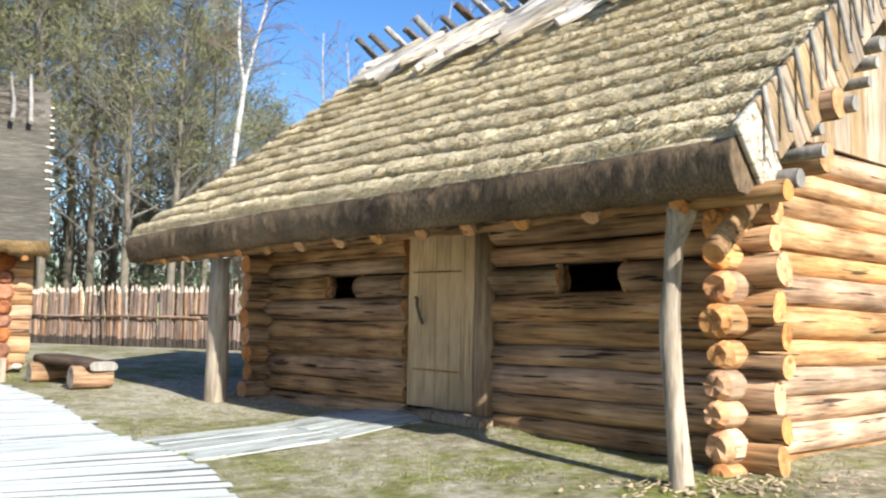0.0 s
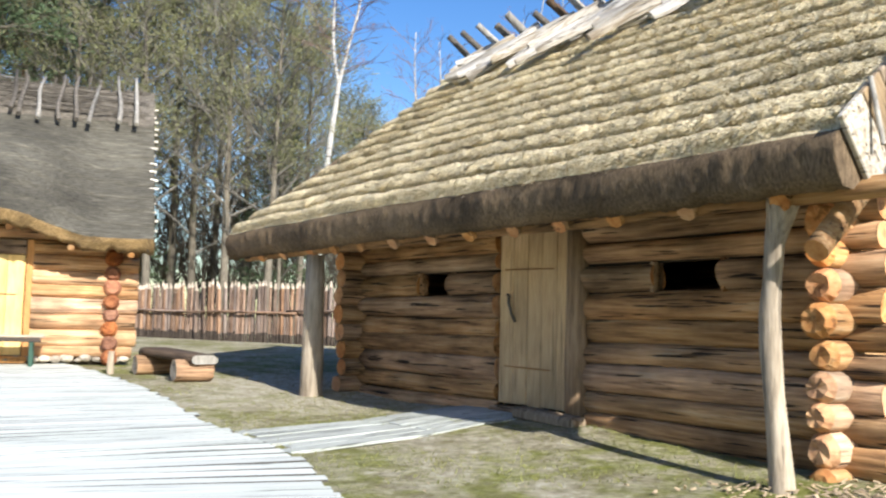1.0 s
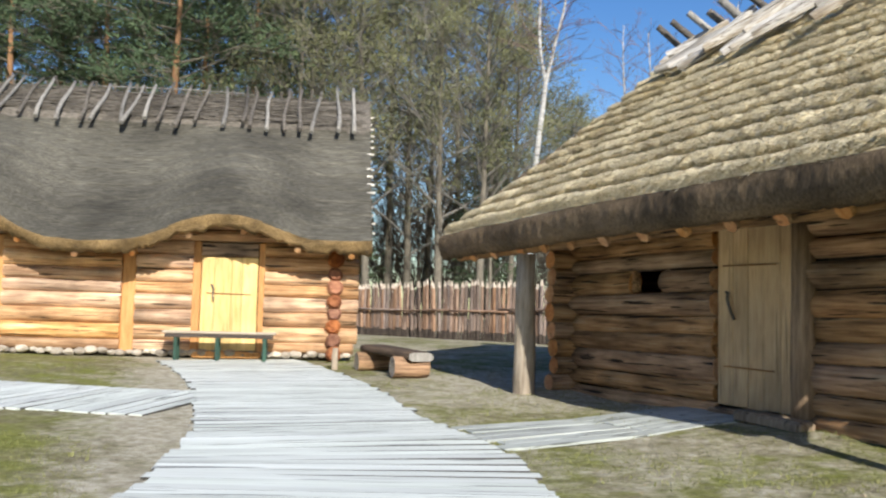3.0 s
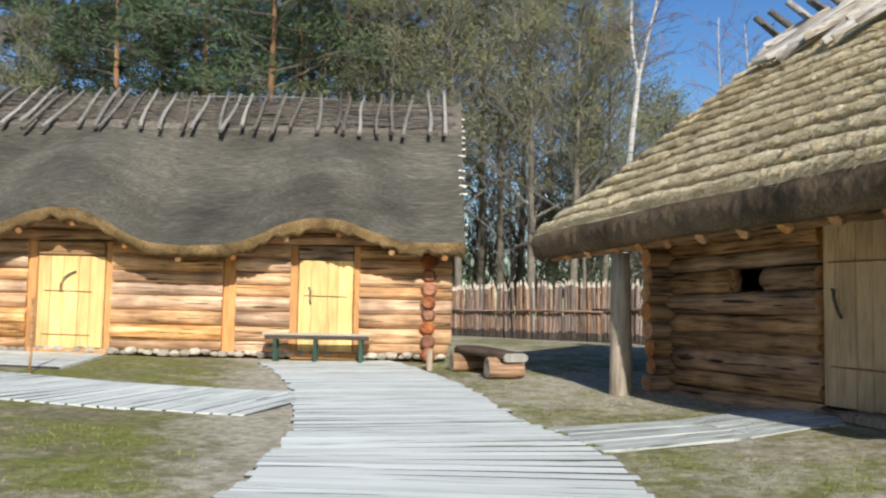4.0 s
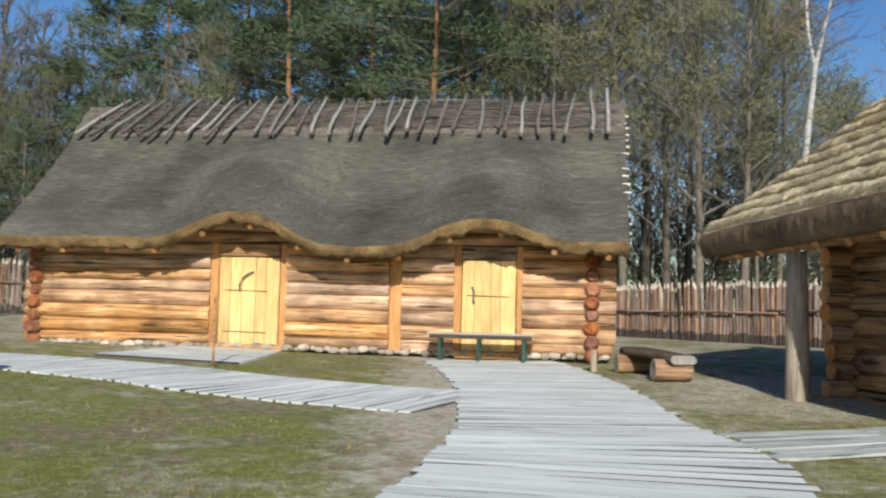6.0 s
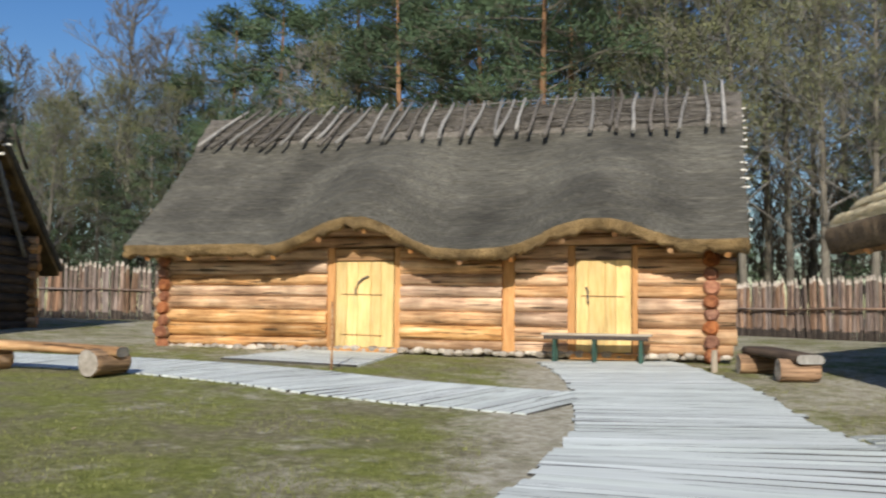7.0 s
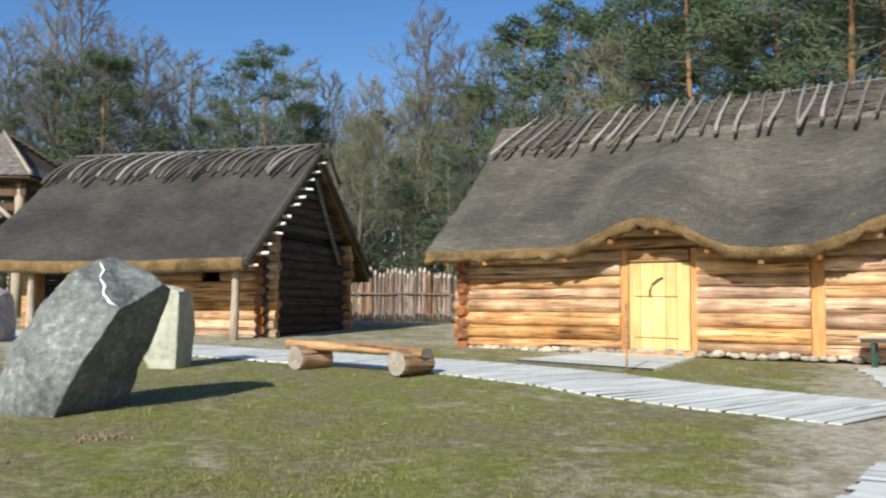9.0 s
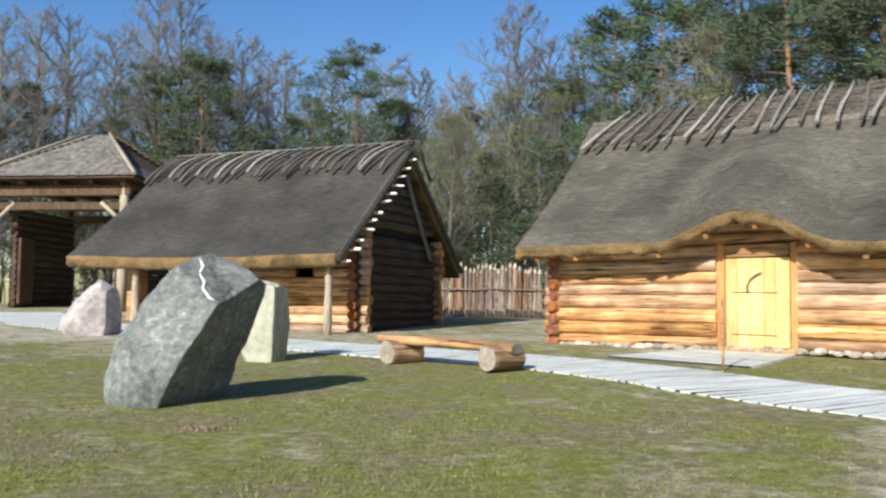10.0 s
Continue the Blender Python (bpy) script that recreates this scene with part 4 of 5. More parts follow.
# ---------- smaller grey-thatched house, its gable towards the lawn ----------
def house_three():
    Z = 0.80
    h = thing("log_house", pose(-20.23, 5.65, Z, 0, 0, 45.0), "small log house with grey thatch and a porch on posts", "house")
    y0, y1, xr, xl, c = 1.5, 6.0, -0.30, -5.4, 0.235
    win = (-2.05, -1.50, 1.42, 1.655)
    wall_logs(h, "x", xl - 0.2, xr + 0.32, y0, 0.0, 11, c, [win], LOG_NEW, END, 71, sides=12)
    lining(h, "x", xl, xr, y0 + 0.01, y0 + 0.07, -0.1, 2.55, [win])
    # side and gable logs darker than the front's: their shade is put into the colour
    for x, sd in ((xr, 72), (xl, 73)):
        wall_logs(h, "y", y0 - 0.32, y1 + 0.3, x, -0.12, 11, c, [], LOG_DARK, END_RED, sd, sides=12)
        lining(h, "y", y0, y1, x - 0.07, x - 0.01, -0.1, 2.55, [])

        def tri(z):
            half = (4.55 - z) / 0.80
            return (3.6 - half, 3.6 + half) if 0.25 < half < 2.4 else None

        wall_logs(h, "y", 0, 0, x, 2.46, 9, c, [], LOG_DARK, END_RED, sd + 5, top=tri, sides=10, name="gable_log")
        lining(h, "y", 2.2, 5.0, x - 0.07, x - 0.01, 2.5, 3.4, [])
    wall_logs(h, "x", xl - 0.2, xr + 0.3, y1, 0.0, 11, c, [], LOG_OLD, END, 75, sides=8)
    lining(h, "x", xl, xr, y1 - 0.07, y1 - 0.01, -0.1, 2.55, [])
    rng = random.Random(77)
    ye, ze, yr, zr = -0.14, 1.88, 3.65, 4.95

    def eave(x):
        return ze + 0.02 * noise.noise((x * 0.6, 5, 2)) - 0.05 * math.sin(math.pi * (x + 8) / 8) + 0.05 * sm(-4, -8, x)

    def relief(x, v):
        f = v * 10 + 0.12 * noise.noise((x * 0.5, v * 4, 3.4))
        f -= math.floor(f)
        return 0.012 * (1 - f) + 0.018 * noise.noise((x * 3, v * 12, 6)) + 0.010 * noise.noise((x * 14, v * 30, 2)) - 0.12 * math.sin(math.pi * v)

    thatch(h, -8.0, 0.0, ye, yr, zr, eave, 0.30, 160, 60, relief, [THATCH_BLACK, THATCH_GOLD], label="dark grey reed thatch with a golden eave", sag=0.06)
    up, off, n = slope_frame(ye, ze, yr, zr)
    x = -7.3
    while x < 0.2:
        L, lean = rng.uniform(1.05, 1.4), rng.uniform(0.35, 0.6)
        mid = Vector((x, yr, zr)) + off * 0.06
        a, b = mid + up * 0.05 + off * 0.05, mid - up * L - Vector((lean * L, 0, 0)) + off * 0.03
        pts = [a.lerp(b, q / 6) + off * 0.09 * math.sin(math.pi * q / 6) + Vector((-0.10 * math.sin(math.pi * q / 6), 0, 0)) for q in range(7)]
        pole(h, "ridge_pole", pts, 0.028, 0.048, rng.choice((STICK, STICK_DARK, STICK_DARK, STICK_DARK, STICK_DARK)), rng.random(), 8)
        pole(h, "ridge_pole", bent((x + 0.15, yr - 0.1, zr + 0.12), (x + 0.05, yr + 1.0, zr - 0.78), 0.04, rng, 4), 0.04, 0.05, STICK_DARK, rng.random(), 6)
        x += rng.uniform(0.27, 0.40)
    pole(h, "ridge_binding", bent((-7.6, yr - 0.05, zr + 0.16), (0.1, yr - 0.05, zr + 0.15), 0.05, rng, 9), 0.02, 0.016, STICK, 9, 6)
    pegs(h, 0.0, ye, ze, yr, zr, 0.40, 0.1, 0.97, 0.30, rng, 0.038)
    for s in (1, -1):
        yy = ye if s > 0 else 2 * yr - ye
        put("verge_board", mesh("verge_board", *tube_data([(0.03, yy, ze - 0.12), (0.03, yy + (yr - yy) * 0.5, ze + (zr - ze) * 0.46), (0.03, yr, zr - 0.1)], [0.08, 0.09, 0.07], 6), STICK_DARK), h)
    pole(h, "gable_brace", bent((-0.1, 5.4, 2.0), (-0.1, 3.75, 4.2), 0.02, rng), 0.06, 0.06, STICK, 3, 8)
    for x, mat in ((-0.45, POST), (-6.1, POST), (-3.6, POST)):
        pole(h, "porch_post", bent((x, 0.28, -0.1), (x + 0.03, 0.28, 1.85), 0.03, rng, 6), 0.105, 0.085, mat, rng.random(), 10, 0.06)
    put("porch_beam", log_mesh(7.6, 0.09, LOG_OLD, END, 5), h, pose(-7.7, 0.28, 1.72))
    put("corner_post", box_mesh("corner_post", -6.95, -6.55, 0.9, 1.3, -0.1, 2.2, LOG_OLD, 0.03), h)
    return h


# ---------- gate tower with a shingled hip roof ----------
def gate_tower():
    Z = 1.36
    g = thing("gate_tower", pose(-34.2, 0.70, Z, 0, 0, 90 - 30.0), "timber gate tower with grey shingled hip roof", "gate")
    rng = random.Random(91)
    a = 2.25
    for x in (-a, a):
        for y in (-a, a):
            pole(g, "corner_post", bent((x, y, -0.1), (x, y, 4.1), 0.02, rng), 0.17, 0.15, BEAM_LIT if y < 0 else BEAM, rng.random(), 12, 0.04)
    for y in (-a, a):
        put("cross_beam", box_mesh("cross_beam", -2.5, 2.5, y - 0.14, y + 0.14, 3.62, 3.98, BEAM, 0.03), g)
        put("cross_beam", box_mesh("cross_beam", -2.3, 2.3, y - 0.12, y + 0.12, 3.16, 3.42, BEAM, 0.03), g)
    for x in (-a, a):
        put("side_beam", box_mesh("side_beam", x - 0.14, x + 0.14, -2.4, 2.4, 3.99, 4.25, BEAM, 0.03), g)
    for x in (-1.2, 0.0, 1.2):
        put("joist", box_mesh("joist", x - 0.09, x + 0.09, -2.55, 2.55, 3.99, 4.17, BEAM, 0.02), g)
    for s in (-1, 1):
        pole(g, "brace", [(s * a, -a - 0.1, 2.75), (s * (a - 0.75), -a - 0.1, 3.4)], 0.07, 0.07, BEAM_LIT, 2, 8)
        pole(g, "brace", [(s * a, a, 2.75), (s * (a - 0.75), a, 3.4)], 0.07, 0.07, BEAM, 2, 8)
    for s in (-1, 1):
        for k in range(14):
            put("side_log", log_mesh(3.6, 0.13, LOG_DARK, LOG_DARK, 100 + k, 10, segs=4), g, pose(s * 1.85, -1.8, 0.1 + k * 0.235, 0, 0, 90))
    put("gate_leaf", box_mesh("gate_leaf", -1.62, -1.52, -1.9, -1.1, 0.1, 2.3, BEAM, 0.02), g)
    # hip roof of shingles in courses
    e, ridge, z0, z1, rows = 2.85, 0.45, 4.2, 6.05, 17
    put("roof_deck", mesh("roof_deck", [(-e, -e, z0 - 0.06), (e, -e, z0 - 0.06), (e, e, z0 - 0.06), (-e, e, z0 - 0.06), (-ridge, 0, z1 - 0.06), (ridge, 0, z1 - 0.06)], [[0, 1, 5, 4], [1, 2, 5], [2, 3, 4, 5], [3, 0, 4], [3, 2, 1, 0]], BEAM), g)
    for face in range(4):
        m = Matrix.Rotation(face * math.pi / 2, 4, "Z")
        pieces = []
        for k in range(rows):
            t0, t1 = k / rows, min(1.0, (k + 1.35) / rows)
            half = e * (1 - t0) + (ridge * t0 if face % 2 == 0 else 0)
            y_0, y_1 = -e * (1 - t0), -e * (1 - t1)
            za, zb = z0 + (z1 - z0) * t0, z0 + (z1 - z0) * t1
            x = -half
            while x < half - 0.02:
                w = min(rng.uniform(0.10, 0.2), half - x)
                j = rng.uniform(-0.025, 0.025)
                lo, hi = Vector((0, y_0 + j, za + j * 0.6 + 0.045)), Vector((0, y_1, zb + 0.012))
                v = [lo + Vector((x + 0.004, 0, 0)), lo + Vector((x + w - 0.004, 0, 0)), hi + Vector((x + w - 0.004, 0, 0)), hi + Vector((x + 0.004, 0, 0))]
                v += [p - Vector((0, 0, 0.022)) for p in v]
                pieces.append((v, [[0, 1, 2, 3], [7, 6, 5, 4], [0, 4, 5, 1], [1, 5, 6, 2], [2, 6, 7, 3], [3, 7, 4, 0]]))
                x += w
        vs, fs = join(pieces)
        ob = put("shingles", mesh("shingles", [m @ v for v in vs], fs, SHINGLE), g)
        tagged(ob, kind="stuff")
    for sx in (-1, 1):
        for sy in (-1, 1):
            # hips on the sunward side paler, as if lit
            pole(g, "hip_board", [(sx * e * 1.01, sy * e * 1.01, z0 + 0.06), (sx * ridge, 0, z1 + 0.07)], 0.06, 0.06, BEAM_LIT if sy < 0 else BEAM, 1, 6)
    return g


house_one()
house_two()
house_three()
gate_tower()


# ---------- loose things in the yard ----------
def boulder(name, at, size, turn, mat, seed, label, shape, sub=5):
    """A rough erratic boulder: a sphere cut by flat facets, then weathered. shape: facet normals and depths."""
    bm = bmesh.new()
    bmesh.ops.create_icosphere(bm, subdivisions=sub, radius=1.0)
    for v in bm.verts:
        p = v.co.copy()
        for nx_, ny_, nz_, d in shape:
            nn = Vector((nx_, ny_, nz_)).normalized()
            over = p.dot(nn) - d
            if over > 0:
                p -= nn * over * 0.93
        q = p * 1.0
        p += p.normalized() * (0.07 * noise.noise(q * 1.8 + Vector((seed, 0, 0))) + 0.035 * noise.noise(q * 4.5 + Vector((0, seed, 0))) + 0.014 * noise.noise(q * 12) + 0.006 * noise.noise(q * 30))
        v.co = Vector((p.x * size[0], p.y * size[1], p.z * size[2]))
    me = bpy.data.meshes.new(name)
    bm.to_mesh(me)
    bm.free()
    me.materials.append(mat)
    me.polygons.foreach_set("use_smooth", [True] * len(me.polygons))
    ob = new(name, me)
    ob.matrix_basis = pose(*at, 0, 0, turn)
    return tagged(ob, label, "boulder")


def great_boulder():
    """A leaning erratic: broad lit front, rounded crown, a flat undercut flank below an overhanging shoulder, a crooked quartz vein."""
    H = 1.80

    def along(table, h):
        for (h0, v0), (h1, v1) in zip(table, table[1:]):
            if h <= h1:
                return v0 + (v1 - v0) * max(0.0, h - h0) / (h1 - h0)
        return table[-1][1]

    left = [(0.0, -0.88), (0.75, -0.74), (1.17, -0.50), (1.60, -0.17), (1.78, 0.10)]
    right = [(0.0, 0.76), (0.7, 0.80), (1.40, 0.91), (1.62, 0.74), (1.78, 0.42)]
    planes = [(Vector((0.75, -0.55, -0.36)).normalized(), Vector((0.85, 0.10, 1.45))),
              (Vector((-0.30, -0.90, 0.30)).normalized(), Vector((-0.2, -0.45, 0.55))),
              (Vector((0.22, -0.72, 0.66)).normalized(), Vector((0.35, -0.22, 1.35))),
              (Vector((-0.72, -0.30, 0.62)).normalized(), Vector((-0.48, 0.0, 1.24))),
              (Vector((0.42, 0.1, 0.90)).normalized(), Vector((0.62, 0.1, 1.66))),
              (Vector((-0.12, -0.15, 0.98)).normalized(), Vector((0.2, 0.0, 1.74)))]
    bm = bmesh.new()
    bmesh.ops.create_icosphere(bm, subdivisions=6, radius=1.0)
    for v in bm.verts:
        p = v.co.copy()
        h = (p.z + 1) / 2 * (H + 0.35) - 0.35
        flat = Vector((p.x, p.y, 0))
        rho = (1 - abs(p.z) ** 7) ** 0.4
        u = flat.normalized() * rho if flat.length > 1e-6 else flat
        lo, hi = along(left, h), along(right, h)
        q = Vector(((lo + hi) / 2 + (hi - lo) / 2 * u.x, u.y * 0.58 + 0.08, h))
        for n_, at in planes:
            over = (q - at).dot(n_)
            if over > 0:
                q -= n_ * over
        o = (q - Vector((0, 0, 0.8))).normalized()
        q += o * (0.05 * noise.noise(q * 1.5 + Vector((3, 0, 0))) + 0.035 * noise.noise(q * 3.4) + 0.016 * noise.noise(q * 9) + 0.008 * noise.noise(q * 24))
        v.co = q
    me = bpy.data.meshes.new("boulder")
    bm.normal_update()
    bm.to_mesh(me)
    front = [f.calc_center_median() for f in bm.faces if f.normal.y < -0.05]
    bm.free()
    me.materials.append(STONE_GREEN)
    me.polygons.foreach_set("use_smooth", [True] * len(me.polygons))
    ob = new("boulder", me)
    ob.matrix_basis = pose(*on_ground(-10.5, 1.19, 0.0), 0, 0, 83.5) @ Matrix.Diagonal((0.98, 1, 0.92, 1))
    tagged(ob, "big green-grey standing boulder with a white quartz vein", "boulder")

    def skin(x, z):
        return min(front, key=lambda c: (c.x - x) ** 2 + (c.z - z) ** 2)

    line = [skin(x, z) for x, z in ((0.13, 1.72), (0.18, 1.63), (0.14, 1.53), (0.20, 1.43), (0.18, 1.35), (0.25, 1.25), (0.33, 1.19))]
    vs, fs = tube_data([(p.x, p.y, p.z) for p in line], [0.006, 0.017, 0.007, 0.015, 0.009, 0.014, 0.004], 7, 4, 0.6)
    put("quartz_vein", mesh("quartz_vein", vs, fs, QUARTZ, smooth=True), ob, label="thin white quartz vein")


def on_ground(x, y, dz=0.0):
    return (x, y, ground_z(x, y) + dz)


def yard_things():
    rng = random.Random(5)
    # three standing boulders; x is to the side, y away from the lawn's middle
    great_boulder()
    boulder("boulder", on_ground(-14.7, 2.95, 0.54), (0.46, 0.42, 0.84), 75, STONE_PALE, 7.0, "pale upright boulder standing in the lawn",
            [(0.93, -0.36, 0.0, 0.42), (-0.35, -0.93, 0.1, 0.55), (0.15, 0, 1, 0.80), (-0.7, 0, 0.7, 0.86)], 5)
    boulder("boulder", on_ground(-21.1, 0.5, 0.44), (0.70, 0.6, 0.80), 88, STONE_PINK, 9.0, "pinkish rough boulder beside the boardwalk",
            [(-0.68, -0.25, 0.69, 0.46), (0.93, -0.36, 0.05, 0.50), (-0.1, -1, 0.2, 0.58), (0.35, -0.3, 0.88, 0.80)], 5)
    # low log bench on two short logs
    b = thing("log_bench", pose(*on_ground(-13.15, 5.45), 0, 0, 31.0), "low bench of a peeled half log on two short logs", "bench")
    put("seat", log_mesh(2.55, 0.115, LOG_NEW, END_GREY, 5, 14, 0.25, 8, flat=0.6), b, pose(-1.3, 0, 0.40, 0, 2.0, 0) @ Matrix.Diagonal((1, 1.6, 1, 1)))
    for x, r in ((-0.95, 0.20), (0.95, 0.19)):
        put("support_log", log_mesh(0.62, r, LOG_OLD, END_GREY, x, 14), b, pose(x, -0.36, r - 0.02, 0, 0, 78))
    # heavier bench by the corner of the long house
    b = thing("log_bench", pose(*on_ground(-5.85, 13.2), 0, 0, -38.0), "heavy half-log bench on stubby log supports", "bench")
    # seat in dark log: shade on it painted as colour
    put("seat", log_mesh(1.62, 0.13, LOG_DARK, STICK, 8, 16, 0.12, 7, flat=0.5), b, pose(-0.8, 0, 0.37, 0, 2.5, 0) @ Matrix.Diagonal((1, 1.8, 1, 1)))
    for x in (-0.66, 0.56):
        put("support_log", log_mesh(0.56, 0.155, LOG_OLD, END_GREY, x + 3, 14), b, pose(x, -0.36, 0.15, 0, 0, 80))
    # plain plank bench before the second door
    b = thing("plank_bench", pose(-9.08, 13.17, ground_z(-9.08, 13.17) + 0.03, 0, 0, 28.0), "plank bench with dark green metal legs", "bench")
    put("seat", box_mesh("seat", -0.94, 0.92, -0.17, 0.17, 0.44, 0.475, BENCH_TOP, 0.008), b)
    put("seat_rail", box_mesh("seat_rail", -0.90, 0.88, -0.165, -0.12, 0.37, 0.438, BENCH_DARK, 0.006), b)
    for x in (-0.72, -0.04, 0.74):
        put("leg", mesh("leg", *join([box_data(x - 0.03, x + 0.03, -0.15, -0.10, -0.02, 0.438, 0.006), box_data(x - 0.03, x + 0.03, 0.10, 0.15, -0.02, 0.438, 0.006), box_data(x - 0.028, x + 0.028, -0.1, 0.1, 0.38, 0.438, 0.004)]), GREEN_METAL), b)
    # thin marker stake and a short stub post
    s = new("stake", mesh("stake", *tube_data([(0, 0, -0.1), (0.01, 0, 0.5), (-0.005, 0, 1.05)], [0.022, 0.02, 0.016], 8, 2, 0.1), LOG_NEW))
    s.matrix_basis = pose(*on_ground(-11.2, 9.08))
    tagged(s, "thin upright wooden stake beside the boardwalk", "stake")
    s = new("stub_post", mesh("stub_post", *tube_data([(0, 0, -0.1), (0, 0, 0.2), (0.01, 0, 0.34)], [0.055, 0.05, 0.045], 10, 4, 0.05), POST))
    s.matrix_basis = pose(*on_ground(-6.95, 13.25))
    tagged(s, "short weathered wooden stub post by the boardwalk", "post")
    # split firewood slab at the doorstep
    s = new("wood_slab", mesh("wood_slab", *box_data(-0.40, 0.40, -0.13, 0.13, -0.02, 0.10, 0.03), VERGE))
    s.matrix_basis = pose(*on_ground(-0.22, 9.50, 0.0), 0, 4, -38)
    tagged(s, "rough pale split slab lying at the doorstep", "wood slab")
    # wood chips at the corner posts and scattered twigs on the lawn
    corner = (1.35, 6.72)
    pieces = []
    for cx, cy, n, sp in ((1.9, 6.9, 34, 0.9), (3.0, 7.2, 26, 1.0), (-1.2, 6.6, 10, 0.8), (-9, 3.5, 10, 3.5), (-3.0, 7.0, 8, 4.0)):
        for _ in range(n):
            x, y = cx + rng.gauss(0, sp * 0.5), cy + rng.gauss(0, sp * 0.4)
            l, w = rng.uniform(0.007, 0.024), rng.uniform(0.003, 0.007)
            m = pose(x, y, ground_z(x, y) + 0.012, rng.uniform(-25, 25), rng.uniform(-25, 25), rng.uniform(0, 360))
            vs = [m @ Vector(p) for p in ((-l, -w, 0), (l, -w, 0), (l, w, 0), (-l, w, 0), (0, 0, 0.006))]
            pieces.append((vs, [[0, 1, 4], [1, 2, 4], [2, 3, 4], [3, 0, 4], [3, 2, 1, 0]]))
    # hewing waste heaped round the lit corner
    for _ in range(170):
        k = rng.random()
        x, y = corner[0] + rng.gauss(0.25, 0.42) + 0.9 * k * k, corner[1] + rng.gauss(0, 0.16) + 0.35 * k * k
        l, w, t = rng.uniform(0.010, 0.042), rng.uniform(0.006, 0.016), rng.uniform(0.004, 0.010)
        m = pose(x, y, ground_z(x, y) + 0.02, rng.uniform(-30, 30), rng.uniform(-30, 30), rng.uniform(0, 360))
        pieces.append(([m @ Vector(p) for p in ((-l, -w, 0), (l, -w * 0.6, 0), (l * 0.8, w, 0), (-l, w * 0.7, 0), (-l, -w, t), (l, -w * 0.6, t), (l * 0.8, w, t), (-l, w * 0.7, t))],
                       [[3, 2, 1, 0], [4, 5, 6, 7], [0, 1, 5, 4], [1, 2, 6, 5], [2, 3, 7, 6], [3, 0, 4, 7]]))
    tagged(new("wood_chips", mesh("wood_chips", *join(pieces), CHIPS)), "pale wood chips and bits lying on the earth", "wood chips", kind="stuff")
    # clods of reddish earth before the big boulder
    pieces = []
    for _ in range(90):
        x, y = -8.75 + rng.gauss(0, 0.10), 1.15 + rng.gauss(0, 0.13)
        r = rng.uniform(0.008, 0.026)
        m = pose(x, y, ground_z(x, y) + r * 0.4, rng.uniform(0, 90), rng.uniform(0, 90), rng.uniform(0, 360))
        pieces.append(([m @ Vector(p) for p in ((r, 0, 0), (0, r, 0), (-r, 0, 0), (0, -r, 0), (0, 0, r * 0.7), (0, 0, -r * 0.7))], [[0, 1, 4], [1, 2, 4], [2, 3, 4], [3, 0, 4], [1, 0, 5], [2, 1, 5], [3, 2, 5], [0, 3, 5]]))
    tagged(new("earth_clods", mesh("earth_clods", *join(pieces), material("reddish_earth", [(0.10, 0.065, 0.045), (0.19, 0.13, 0.09), (0.28, 0.21, 0.155)], 9, bump=0.8))), "crumbs of reddish brown earth on the grass", "earth clods", kind="stuff")



yard_things()


# ---------- palisade ----------
def palisade(name, line, seed, height, label):
    f = thing(name, Matrix.Identity(4), label, "fence")
    rng = random.Random(seed)
    kinds = []
    for k in range(9):
        r, hgt = rng.uniform(0.045, 0.07), height * rng.uniform(0.93, 1.05)
        vs, fs = tube_data([(0, 0, -0.1), (0, 0, 0.27), (rng.uniform(-0.02, 0.02), 0, hgt * 0.5), (0, 0, hgt - 0.16), (0, 0, hgt)], [r, r, r * 0.97, r * 0.9, r * 0.25], 7, k, 0.06)
        me = mesh("pale", vs, fs, [FENCE, FENCE_TOP, FENCE_FOOT], [2 if i < 7 else 1 if 21 <= i < 28 or i == len(fs) - 1 else 0 for i in range(len(fs))])
        kinds.append(me)
    d = 0.0
    rails = []
    for a, b in zip(line, line[1:]):
        a, b = Vector(a), Vector(b)
        L = (b - a).length
        while d < L:
            p = a.lerp(b, d / L)
            ob = put("pale", rng.choice(kinds), f, pose(p.x + rng.uniform(-0.02, 0.02), p.y + rng.uniform(-0.02, 0.02), ground_z(p.x, p.y) + rng.uniform(-0.06, 0.04), rng.uniform(-2, 2), rng.uniform(-2, 2), rng.uniform(0, 360)))
            d += rng.uniform(0.105, 0.15)
        d -= L
        nrm = Vector(((b - a).y, -(b - a).x, 0)).normalized() if len(a) == 3 else Vector(((b - a).y, -(b - a).x)).normalized()
        if nrm.x * a.x + nrm.y * a.y > 0:
            nrm = -nrm
        s = 0.0
        while s < L - 0.4:
            l2 = min(rng.uniform(2.2, 3.4), L - s + 0.3)
            p, q = a.lerp(b, s / L), a.lerp(b, min(1.0, (s + l2) / L))
            hz = height * 0.52 + rng.uniform(-0.05, 0.05)
            rails.append(((p.x + nrm.x * 0.09, p.y + nrm.y * 0.09, ground_z(p.x, p.y) + hz), (q.x + nrm.x * 0.11, q.y + nrm.y * 0.11, ground_z(q.x, q.y) + hz + rng.uniform(-0.05, 0.05))))
            s += l2 - 0.35
    for k, (p, q) in enumerate(rails):
        pole(f, "rail", bent(p, q, 0.02, rng, 5), 0.04, 0.03, FENCE, k, 6, 0.1)
    return f


palisade("palisade", [(1.5, 22.6), (-5.7, 23.6), (-9.5, 25.4), (-14.0, 28.0), (-19.0, 31.5)], 3, 1.70, "long palisade of pointed round pales with a rail")
